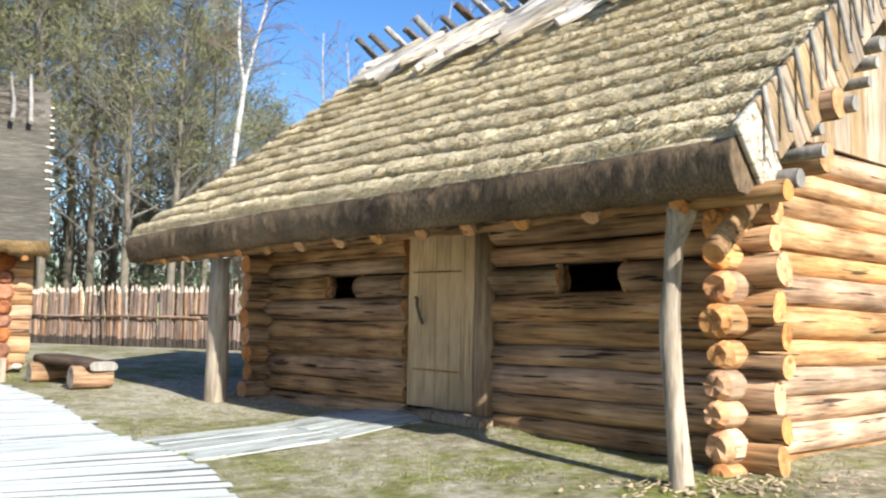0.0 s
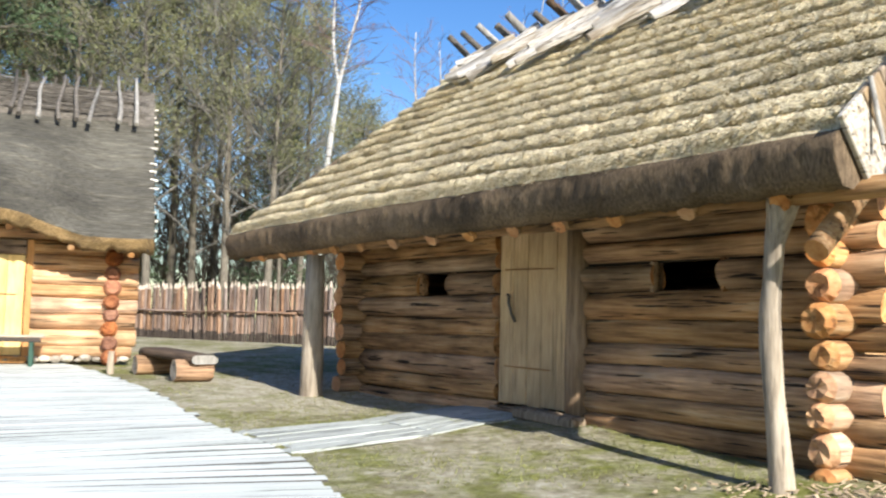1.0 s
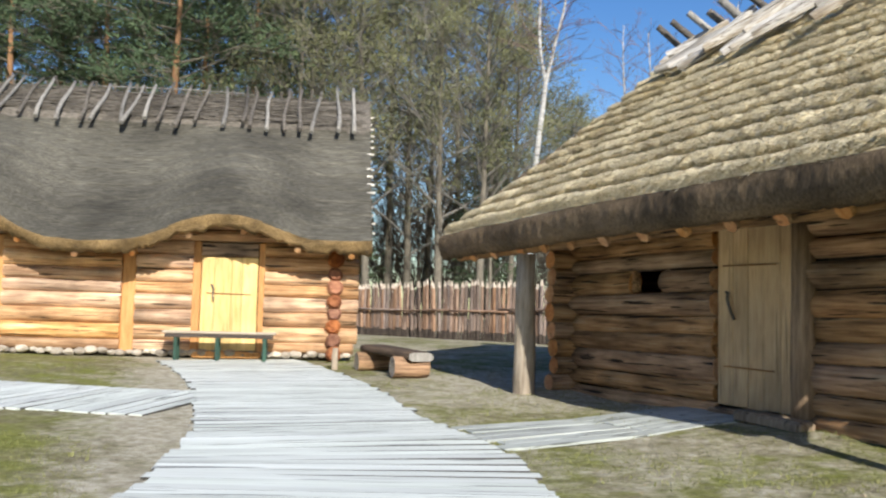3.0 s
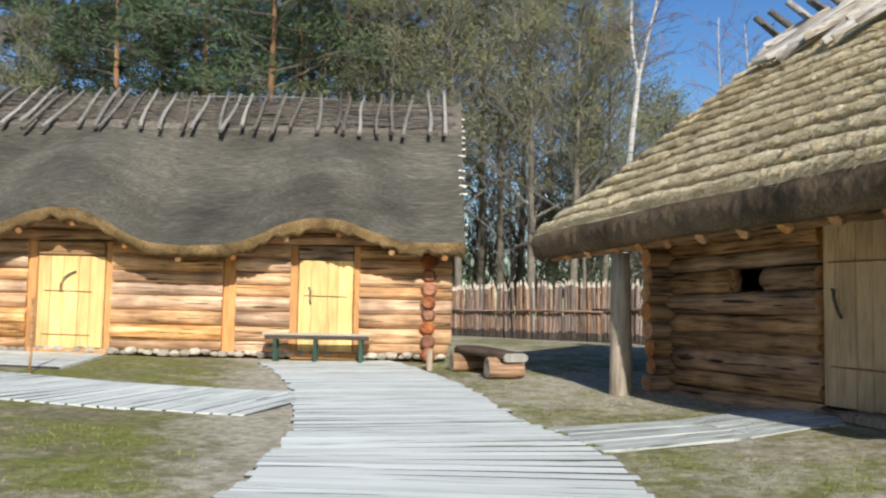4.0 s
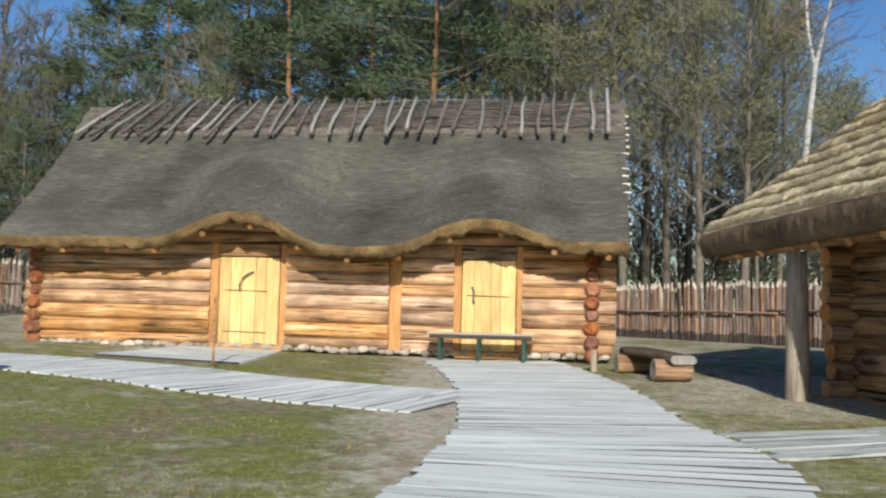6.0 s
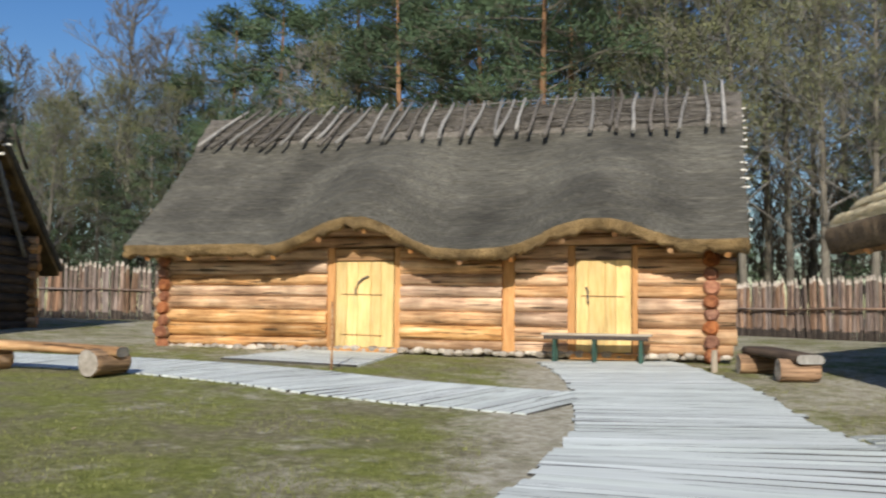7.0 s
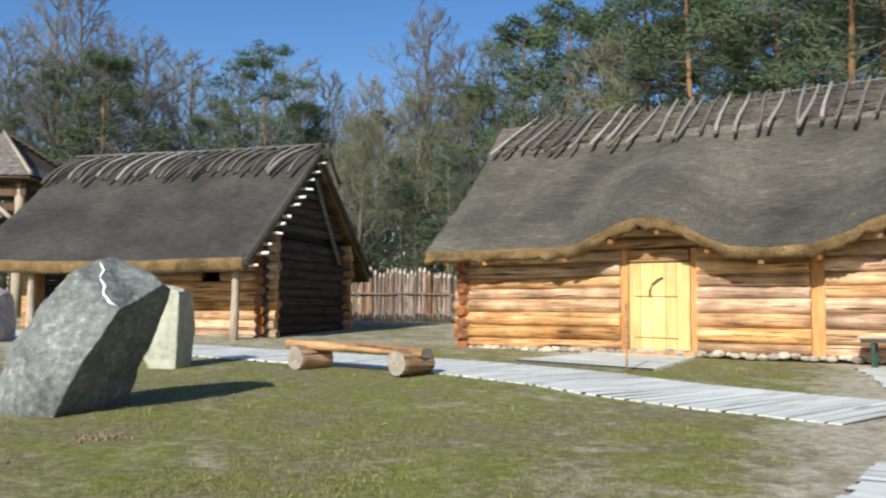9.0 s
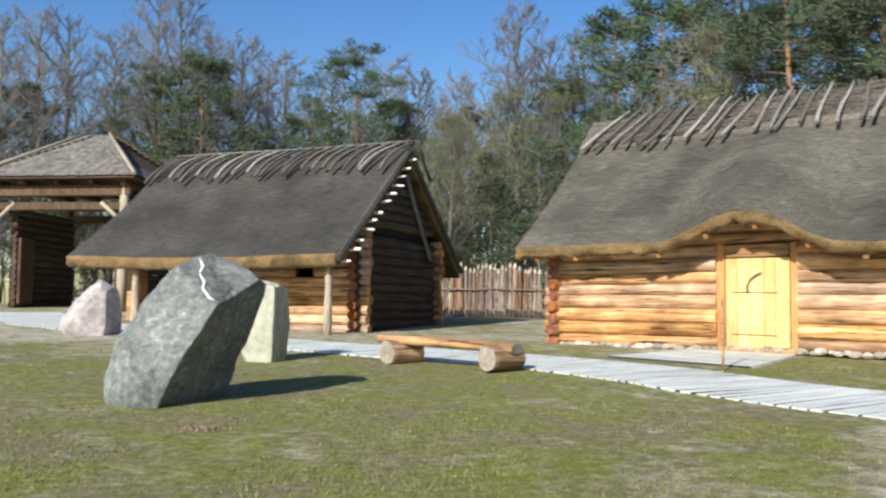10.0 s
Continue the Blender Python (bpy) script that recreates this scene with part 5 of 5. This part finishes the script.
palisade("palisade", [(-25.0, 21.0), (-28.0, 15.6), (-30.5, 11.0), (-32.5, 8.0)], 4, 1.85, "palisade of pointed pales between two houses")

# ---------- woods ----------
def limb(pieces, p, d, length, r, depth, rng, droop=0.0, kids=3, wild=0.5, sides=5, tips=None, minr=0.006, level=1.0):
    """A branch that bends and forks into thinner ones."""
    pts, radii = [p.copy()], [r]
    n = (1, 2, 4, 4)[depth]
    q = d.normalized()
    for k in range(n):
        q = (q + Vector((rng.uniform(-1, 1), rng.uniform(-1, 1), rng.uniform(-1, 1))) * 0.16 * wild + Vector((0, 0, -droop)) * 0.12).normalized()
        p = p + q * length / n
        pts.append(p.copy())
        radii.append(max(minr, r * (1 - 0.72 * (k + 1) / n)))
    pieces.append(tube_data(pts, radii, sides if depth else 3, rng.random(), 0.0, cap=False))
    if tips is not None:
        tips.append((p.copy(), q.copy()))
    if depth <= 0:
        return
    for k in range(kids):
        f = rng.uniform(0.35, 1.0)
        i = min(n - 1, int(f * n))
        s = pts[i].lerp(pts[i + 1], f * n - i)
        side = Vector((rng.uniform(-1, 1), rng.uniform(-1, 1), rng.uniform(-0.5, 0.9) * level))
        nd = (q * 0.9 + side * wild * 1.1).normalized()
        limb(pieces, s, nd, length * rng.uniform(0.45, 0.7), max(minr, r * 0.5), depth - 1, rng, droop, kids, wild, sides, tips, minr, level)


def trunk_line(height, lean, rng, n=9):
    ph, am = rng.uniform(0, 6.28), rng.uniform(0.05, 0.22)
    return [Vector((lean[0] * k / n + am * math.sin(ph + 3.0 * k / n), lean[1] * k / n + am * math.cos(ph + 2.4 * k / n), -0.3 + (height + 0.3) * k / n)) for k in range(n + 1)]


def at_height(line, f):
    k = min(len(line) - 2, int(f * (len(line) - 1)))
    return line[k].lerp(line[k + 1], f * (len(line) - 1) - k)


def tufts(points, rng, count, size, width, spread):
    """Needle sprays: narrow blades that fan out from each twig."""
    vs, fs = [], []
    for p, d in points:
        for _ in range(count):
            o = Vector((rng.gauss(0, 1), rng.gauss(0, 1), rng.gauss(0, 0.45))) * spread
            a = (d * 0.5 + Vector((rng.uniform(-1, 1), rng.uniform(-1, 1), rng.uniform(-0.4, 0.9)))).normalized()
            b = a.cross(Vector((rng.uniform(-1, 1), rng.uniform(-1, 1), rng.uniform(-1, 1)))).normalized()
            s, w = size * rng.uniform(0.6, 1.3), width * rng.uniform(0.7, 1.3)
            c = p + o
            k = len(vs)
            vs += [c - b * w * 0.5, c + a * s * 0.5 - b * w, c + a * s, c + a * s * 0.5 + b * w]
            fs.append([k, k + 1, k + 2, k + 3])
    return vs, fs


def tree_thing(name, label, line, radii, bark, branches, twig_mat, leaves=None, leaf_mat=None, sides=9):
    t = thing(name, Matrix.Identity(4), label, "tree")
    put("trunk", mesh("trunk", *tube_data(line, radii, sides, 1, 0.05, cap=False), bark, smooth=True), t)
    if branches:
        tagged(put("branchwork", mesh("branchwork", *join(branches), twig_mat), t), kind="stuff")
    if leaves and leaves[0]:
        tagged(put("crown", mesh("crown", *leaves, leaf_mat), t), kind="stuff")
    return t


def pine(seed, height, bare=0.45, full=1.0):
    rng = random.Random(seed)
    line = trunk_line(height, (rng.uniform(-0.5, 0.5), rng.uniform(-0.5, 0.5)), rng)
    r0 = height * 0.012
    radii = [r0 * (1.15 - 0.98 * k / 9) for k in range(10)]
    br, tips = [], []
    n = int(30 * full)
    for k in range(n):
        f = bare + (0.99 - bare) * (k / n) ** 0.9
        a = k * 2.4 + rng.uniform(-0.5, 0.5)
        reach = height * 0.20 * (1 - ((f - bare) / (1 - bare)) ** 1.8 * 0.80) * rng.uniform(0.6, 1.15)
        d = Vector((math.cos(a), math.sin(a), rng.uniform(-0.1, 0.5)))
        limb(br, at_height(line, f), d, reach, r0 * 0.24, 2, rng, 0.0, 4, 0.8, 4, tips, 0.012, 0.4)
    for k in range(7):
        f = rng.uniform(0.2, bare)
        a = rng.uniform(0, 6.28)
        limb(br, at_height(line, f), Vector((math.cos(a), math.sin(a), 0.0)), height * rng.uniform(0.04, 0.09), r0 * 0.14, 1, rng, 0.3, 2, 0.7, 3, None, 0.01)
    leaves = tufts(tips, rng, 18, 0.38, 0.028, 0.26)
    return tree_thing("pine_tree", "tall Scots pine with orange-brown trunk and dark green crown", line, radii, BARK_PINE, br, BARK_GREY, leaves, NEEDLE)


def spruce(seed, height):
    rng = random.Random(seed)
    line = trunk_line(height, (0, 0), rng)
    r0 = height * 0.011
    br, tips = [], []
    n = 64
    for k in range(n):
        f = 0.06 + 0.93 * (k / n) ** 0.85
        a = k * 2.4 + rng.uniform(-0.4, 0.4)
        reach = height * 0.20 * (1 - f) ** 0.75 * rng.uniform(0.65, 1.15) + 0.15
        limb(br, at_height(line, f), Vector((math.cos(a), math.sin(a), 0.05)), reach, r0 * 0.18, 1, rng, 0.5, 5, 0.6, 3, tips, 0.01)
    leaves = tufts(tips, rng, 13, 0.36, 0.026, 0.2)
    return tree_thing("spruce_tree", "dense dark spruce at the wood's edge", line, [r0 * (1.1 - k / 9.5) for k in range(10)], BARK_GREY, br, BARK_GREY, leaves, NEEDLE)


def bare_tree(seed, height, olive=False, forks=30, thin=1.0):
    rng = random.Random(seed)
    line = trunk_line(height * 0.95, (rng.uniform(-0.8, 0.8), rng.uniform(-0.8, 0.8)), rng)
    r0 = height * 0.010 * thin
    br, tips = [], []
    for k in range(forks):
        f = 0.22 + 0.78 * (k / forks) ** 0.8
        a = k * 2.4 + rng.uniform(-0.6, 0.6)
        reach = height * 0.26 * (1.1 - f) * rng.uniform(0.7, 1.2) + 0.6
        d = Vector((math.cos(a), math.sin(a), rng.uniform(0.5, 1.4)))
        limb(br, at_height(line, min(0.99, f)), d, reach, r0 * 0.32, 3, rng, -0.2, 3 if olive or forks < 20 else 4, 0.65, 4, tips, 0.009)
    leaves = tufts(tips, rng, 7, 0.26, 0.018, 0.3) if olive else None
    label = "tall alder with fine olive-brown budding twigs" if olive else "leafless tree with a haze of fine grey-brown twigs"
    return tree_thing("deciduous_tree", label, line, [r0 * (1.15 - 1.0 * k / 9.2) for k in range(10)], BARK_GREY, br, TWIG, leaves, NEEDLE_OLIVE)


def birch(seed, height, fork=True):
    rng = random.Random(seed)
    line = [p + Vector((0.28 * math.sin(0.55 * p.z + seed) + 0.012 * p.z * math.sin(0.2 * p.z), 0.2 * math.cos(0.4 * p.z), 0)) for p in trunk_line(height, (0.9, 0.3), rng, 16)]
    r0 = height * 0.0085
    br, tips, stems = [], [], []
    if fork:
        for f, sx in ((0.42, -1), (0.55, 1), (0.66, -1), (0.75, 1)):
            limb(stems, at_height(line, f), Vector((sx * 0.30, rng.uniform(-0.3, 0.3), 1)), height * 0.34, r0 * 0.55, 2, rng, 0, 0, 0.5, 6)
    for k in range(30):
        f = 0.45 + 0.54 * k / 30
        a = k * 2.4
        limb(br, at_height(line, f), Vector((math.cos(a), math.sin(a), 0.9)), height * 0.11 * (1.35 - f) + 0.5, r0 * 0.16, 2, rng, 0.5, 3, 0.6, 3, tips, 0.007)
    t = tree_thing("birch_tree", "slender white-barked birch with bare reddish twigs", line, [r0 * (1.1 - 0.95 * k / 16) for k in range(17)], BARK_BIRCH, br, TWIG_BIRCH)
    if stems:
        tagged(put("forked_top", mesh("forked_top", *join(stems), BARK_BIRCH), t), kind="stuff")
    return t


def forked_birch():
    """The birch beside the stepped roof: a bowed white trunk that divides high up into two stems. Its x runs across the view."""
    rng = random.Random(151)
    d, base = 37.0, -0.3
    spine = [Vector((-0.55, 0, base)), Vector((-0.50, 0, 3.0)), Vector((-0.38, 0.1, 5.5)), Vector((-0.20, 0.1, 7.6)), Vector((-0.02, 0, 9.2)), Vector((0.10, 0, 10.4))]
    line = smooth_line(spine, 5)
    stems, br = [], []
    for pts, r in (([(0.10, 0, 10.3), (-0.14, 0.1, 11.6), (-0.20, 0.2, 13.2), (-0.12, 0.2, 15.5), (-0.2, 0.2, 19)], 0.085), ([(0.08, 0, 10.2), (0.42, -0.1, 11.8), (0.80, -0.1, 13.4), (1.05, 0, 15.5), (1.2, 0, 18.5)], 0.08)):
        fine = smooth_line([Vector(p) for p in pts], 5)
        stems.append(tube_data(fine, [r * (1 - 0.75 * k / (len(fine) - 1)) for k in range(len(fine))], 8, r, 0.05, cap=False))
        for k in range(26):
            a = k * 2.4
            limb(br, fine[2 + int(k * (len(fine) - 4) / 26)], Vector((math.cos(a), math.sin(a), 0.7)), rng.uniform(0.8, 1.7), 0.022, 2, rng, 0.6, 3, 0.6, 3, None, 0.007)
    t = tree_thing("birch_tree", "tall white birch with a bowed trunk forking high up", line, [0.155 - 0.06 * k / (len(line) - 1) for k in range(len(line))], BARK_BIRCH, br, TWIG_BIRCH, sides=10)
    tagged(put("forked_top", mesh("forked_top", *join(stems), BARK_BIRCH, smooth=True), t), kind="stuff")
    x, y = -math.sin(radians(15.05)) * d, math.cos(radians(15.05)) * d
    t.matrix_basis = pose(x, y, ground_z(x, y), 0, 0, 15.05)
    tagged(t, group="trees of the surrounding wood")


def place_tree(kinds, az, d, top, rng, group):
    """Sets a tree d metres off towards az, its top at the given slope above eye level; the first use places the model itself."""
    x, y = -math.sin(radians(az)) * d, math.cos(radians(az)) * d
    z = ground_z(x, y)
    want = EYE.z + top * d - z
    src = min(kinds, key=lambda k: abs(k["h"] - want) + 2.0 * k["used"] + rng.uniform(0, 2))
    s = want / src["h"]
    m = pose(x, y, z, 0, 0, rng.uniform(0, 360)) @ Matrix.Diagonal((s, s, s, 1))
    if src["used"] == 0:
        ob = src["ob"]
        ob.matrix_basis = m
    else:
        ob = copy_thing(src["ob"], pose(0, 0, 0))
        ob.matrix_basis = m
    src["used"] += 1
    tagged(ob, group=group)


def woods():
    rng = random.Random(2024)
    pines = [dict(ob=pine(s, h, b, f), h=h, used=0) for s, h, b, f in ((1, 20, 0.45, 1.0), (2, 23, 0.5, 1.0), (3, 17, 0.3, 1.1), (4, 21, 0.38, 1.1))]
    spruces = [dict(ob=spruce(s, h), h=h, used=0) for s, h in ((5, 15), (6, 11))]
    olives = [dict(ob=bare_tree(s, h, True, 34), h=h, used=0) for s, h in ((7, 18), (8, 21), (9, 15))]
    bares = [dict(ob=bare_tree(s, h, False, 34), h=h, used=0) for s, h in ((10, 20), (11, 23), (12, 16))]
    thins = [dict(ob=bare_tree(s, h, False, 14, 0.7), h=h, used=0) for s, h in ((13, 17), (14, 20))]
    birches = [dict(ob=birch(15, 24), h=24, used=0), dict(ob=birch(16, 19, False), h=19, used=0)]
    g = "trees of the surrounding wood"
    # single trees that stand out
    forked_birch()
    for az, d, top in ((9.6, 58, 0.33), (8.6, 60, 0.31), (1.5, 52, 0.36), (3.2, 56, 0.34), (-1.5, 60, 0.36)):
        place_tree(birches, az, d, top, rng, g)
    for az, d, top in ((38.4, 40, 0.47), (36.2, 44, 0.42), (41.5, 42, 0.42), (44.0, 46, 0.43), (46.8, 44, 0.40), (33.5, 47, 0.40), (49.3, 50, 0.40),
                       (39.8, 52, 0.42), (35.0, 53, 0.40), (43.0, 55, 0.42), (54.8, 50, 0.345), (57.6, 52, 0.325), (73.2, 50, 0.285), (71.0, 55, 0.23),
                       (76.2, 54, 0.22), (83.0, 52, 0.27), (85.2, 56, 0.25), (47.8, 57, 0.38), (52.0, 56, 0.33), (66.5, 58, 0.22), (92.8, 60, 0.22), (60.4, 55, 0.25), (31.0, 52, 0.40)):
        place_tree(pines, az, d, top, rng, g)
    for az, d, top in ((28.0, 44, 0.22), (18.0, 46, 0.22), (62.0, 46, 0.19), (65.0, 48, 0.17), (68.5, 50, 0.19), (59.0, 47, 0.2), (80.0, 52, 0.19), (91.0, 56, 0.16), (79.0, 60, 0.2), (63.6, 54, 0.2), (66.8, 56, 0.18), (70.2, 54, 0.2), (75.0, 58, 0.2), (56.5, 50, 0.22), (53.5, 48, 0.2), (88.0, 58, 0.19), (97.0, 58, 0.2)):
        place_tree(spruces, az, d, top, rng, g)
    for az, d, top in ((19.0, 40, 0.40), (21.2, 42, 0.43), (23.2, 45, 0.40), (26.2, 42, 0.41), (28.6, 46, 0.43), (30.6, 43, 0.42), (17.0, 44, 0.33), (13.2, 46, 0.22), (24.8, 50, 0.42),
                       (20.0, 52, 0.40), (27.2, 54, 0.42), (32.4, 50, 0.42), (14.4, 52, 0.25), (18.0, 56, 0.36), (22.2, 57, 0.4), (50.8, 46, 0.30), (67.6, 46, 0.21), (63.8, 50, 0.24), (61.0, 52, 0.24)):
        place_tree(olives, az, d, top, rng, g)
    for az, d, top in ((63.4, 52, 0.335), (84.2, 54, 0.345), (80.6, 58, 0.29), (77.8, 60, 0.275), (69.6, 56, 0.265), (67.0, 60, 0.26), (88.0, 58, 0.29), (90.6, 60, 0.30), (94.0, 58, 0.29), (82.6, 64, 0.30), (85.6, 60, 0.33), (92.2, 66, 0.30), (78.9, 68, 0.28),
                       (52.6, 48, 0.30), (59.0, 56, 0.30), (97.0, 60, 0.26), (75.0, 62, 0.27), (86.0, 64, 0.26), (71.6, 64, 0.28), (61.4, 60, 0.30), (56.0, 62, 0.29), (82.0, 66, 0.27), (11.6, 60, 0.14), (8.0, 64, 0.14), (4.0, 62, 0.16), (-3.0, 62, 0.2), (-8, 60, 0.2), (-14, 60, 0.22), (-20, 55, 0.25), (-26, 55, 0.25)):
        place_tree(bares, az, d, top, rng, g)
    # thin understorey stems that fill the wood
    for k in range(46):
        az = 10 + 88 * (k + rng.random()) / 46
        place_tree(thins, az, rng.uniform(40, 72), rng.uniform(0.14, 0.27), rng, g)


woods()


def undergrowth():
    """Bare brush and saplings that close the wood's floor in the distance."""
    rng = random.Random(33)
    twigs = []
    for k in range(1500):
        a, d = radians(rng.uniform(-32, 104)), rng.uniform(52, 92)
        x, y = -math.sin(a) * d, math.cos(a) * d
        base, hgt = Vector((x, y, ground_z(x, y) - 0.1)), rng.uniform(2.0, 8.5)
        limb(twigs, base, Vector((rng.uniform(-0.2, 0.2), rng.uniform(-0.2, 0.2), 1)), hgt, 0.08, 2, rng, -0.1, 5, 0.7, 3, None, 0.022)
    tagged(new("undergrowth", mesh("undergrowth", *join(twigs), SHADE_TWIG)), "brown leafless brush between the far trunks", "undergrowth", kind="stuff")


undergrowth()


# ---------- boardwalks ----------
def boardwalk(name, pts, width, seed, label, skew=0.0, plank=(0.15, 0.21), lift=0.024, ragged=0.02):
    """Planks laid side by side across a winding way, each a board of its own on the ground."""
    w = tagged(new(name), label, "boardwalk", kind="structure")
    rng = random.Random(seed)
    line = smooth_line(pts, 40)
    kinds = []
    for k in range(8):
        pw = plank[0] + (plank[1] - plank[0]) * k / 7
        vs, fs = box_data(-0.5, 0.5, -pw / 2, pw / 2, -0.045, 0.0, 0.0006)
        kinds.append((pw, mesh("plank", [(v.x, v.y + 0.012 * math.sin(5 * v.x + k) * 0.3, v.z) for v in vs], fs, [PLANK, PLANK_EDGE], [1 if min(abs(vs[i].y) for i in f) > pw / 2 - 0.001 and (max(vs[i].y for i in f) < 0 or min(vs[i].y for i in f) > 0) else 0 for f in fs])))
    dist = [0.0]
    for a, b in zip(line, line[1:]):
        dist.append(dist[-1] + (b - a).length)
    slant = Matrix(((1, math.tan(radians(skew)), 0, 0), (0, 1, 0, 0), (0, 0, 1, 0), (0, 0, 0, 1)))
    s = 0.05
    while s < dist[-1]:
        pw, me = rng.choice(kinds)
        s += pw / 2
        i = max(0, min(len(line) - 2, next((k for k, v in enumerate(dist) if v > s), len(line)) - 1))
        t = (s - dist[i]) / max(1e-6, dist[i + 1] - dist[i])
        p, d = line[i].lerp(line[i + 1], t), (line[min(i + 3, len(line) - 1)] - line[max(i - 2, 0)]).normalized()
        wid = width(s / dist[-1]) if callable(width) else width
        L, side = wid + rng.uniform(-0.02, ragged), rng.uniform(-ragged, ragged) * 0.5
        ang = math.degrees(math.atan2(d.y, d.x)) - 90 + skew + rng.uniform(-0.3, 0.3)
        a = radians(ang)
        ax = Vector((math.cos(a), math.sin(a), 0))
        cx, cy = p.x + ax.x * side, p.y + ax.y * side
        za, zb = ground_z(cx - ax.x * L / 2, cy - ax.y * L / 2), ground_z(cx + ax.x * L / 2, cy + ax.y * L / 2)
        tilt = math.degrees(math.atan2(zb - za, L))
        rise = math.degrees(math.atan2(ground_z(cx - ax.y * 0.4, cy + ax.x * 0.4) - ground_z(cx + ax.y * 0.4, cy - ax.x * 0.4), 0.8))
        put("plank", me, w, pose(cx, cy, (za + zb) / 2 + lift, rise, -tilt, ang) @ slant @ Matrix.Diagonal((L, 1, 1, 1)))
        s += pw / 2 + rng.choice((-0.001, 0.002, 0.005, 0.010, 0.016, 0.028))
    return w


boardwalk("boardwalk", [(-1.3, 1.2), (-2.0, 3.3), (-2.92, 5.75), (-3.55, 7.0), (-4.68, 8.5), (-6.2, 10.5), (-7.5, 11.95), (-8.9, 13.25)], lambda f: 2.85 - 0.5 * sm(0.40, 0.56, f), 1, "broad boardwalk of silvered planks leading to a door", ragged=0.08)
boardwalk("boardwalk", [(-6.35, 8.75), (-8.9, 8.05), (-11.2, 7.75), (-13.6, 6.9), (-16.0, 5.2), (-18.6, 3.6), (-21.5, 1.8), (-25.0, -0.2), (-30.0, -1.6)], lambda f: 2.0 + 0.6 * sm(0.6, 0.9, f), 2, "narrower branch boardwalk crossing the lawn", skew=-16, lift=0.02)
boardwalk("boardwalk", [(-12.35, 9.05), (-12.9, 10.3), (-13.3, 11.1)], lambda f: 2.6 - 0.6 * f, 3, "short plank landing before a door", lift=0.04)

def plank_way():
    """Long boards laid end to end towards the shaded door."""
    w = tagged(new("boardwalk"), "short way of long planks to the shaded door", "boardwalk", kind="structure")
    rng = random.Random(12)
    a, b = Vector((-2.78, 8.42, 0)), Vector((-0.62, 10.50, 0))
    d = (b - a).normalized()
    sd = Vector((d.y, -d.x, 0))
    for k in range(6):
        off = -0.56 + 0.225 * k
        s0, s1 = rng.uniform(-0.15, 0.0), rng.uniform(1.1, 1.5)
        end = (b - a).length + rng.uniform(-0.1, 0.05)
        cuts = [s0, s1, s1 + (end - s1) * rng.uniform(0.4, 0.6), end]
        for u, v in ((p, q - 0.006) for p, q in zip(cuts, cuts[1:])):
            c = a + d * (u + v) / 2 + sd * off
            along = [ground_z(*(a + d * (u + (v - u) * q / 6) + sd * off).xy) for q in range(7)]
            z0, z1 = along[0], along[-1]
            swell = max(g - z0 - (z1 - z0) * q / 6 for q, g in enumerate(along))
            put("plank", box_mesh("plank", -(v - u) / 2, (v - u) / 2, -0.109, 0.109, -0.03, 0.0, PLANK_SHADED, 0.005), w,
                pose(c.x, c.y, (z0 + z1) / 2 + 0.014 + swell + rng.uniform(-0.004, 0.004), 0, -math.degrees(math.atan2(z1 - z0, v - u)), math.degrees(math.atan2(d.y, d.x))))


plank_way()


# ---------- grass ----------
def grass():
    """Short blades in tufts on the lawns, left out under the planks and houses."""
    rng = random.Random(8)
    vs, fs = [], []

    def clear(x, y):
        if math.hypot(x + 2.95 + (y - 5.5) * 0.75, 0) < 1.9 and 1 < y < 15:
            return False
        if abs(y - (8.0 + (x + 9) * -0.12)) < 1.25 and -14.5 < x < -5:
            return False
        return True

    for _ in range(46000):
        r = 4.2 + 15 * rng.random() ** 1.2
        a = radians(rng.uniform(-22, 98))
        x, y = -math.sin(a) * r, math.cos(a) * r
        if not clear(x, y) or noise.noise((x * 0.55, y * 0.55, 3)) + 0.4 * noise.noise((x * 2.2, y * 2.2, 1)) < rng.uniform(-0.35, 0.3) + bare_amount(x, y) * 1.6:
            continue
        z = ground_z(x, y) + 0.004
        for _ in range(3):
            b = rng.uniform(0, 6.28)
            px, py = x + rng.gauss(0, 0.06), y + rng.gauss(0, 0.06)
            w, h = rng.uniform(0.003, 0.007), rng.uniform(0.012, 0.034)
            lx, ly = rng.gauss(0, 0.025), rng.gauss(0, 0.025)
            k = len(vs)
            vs += [(px - math.cos(b) * w, py - math.sin(b) * w, z - 0.01), (px + math.cos(b) * w, py + math.sin(b) * w, z - 0.01), (px + lx, py + ly, z + h)]
            fs.append([k, k + 1, k + 2])
    tagged(new("grass", mesh("grass", vs, fs, BLADE)), "short sparse yellow-green spring grass blades", "grass", kind="stuff")


grass()
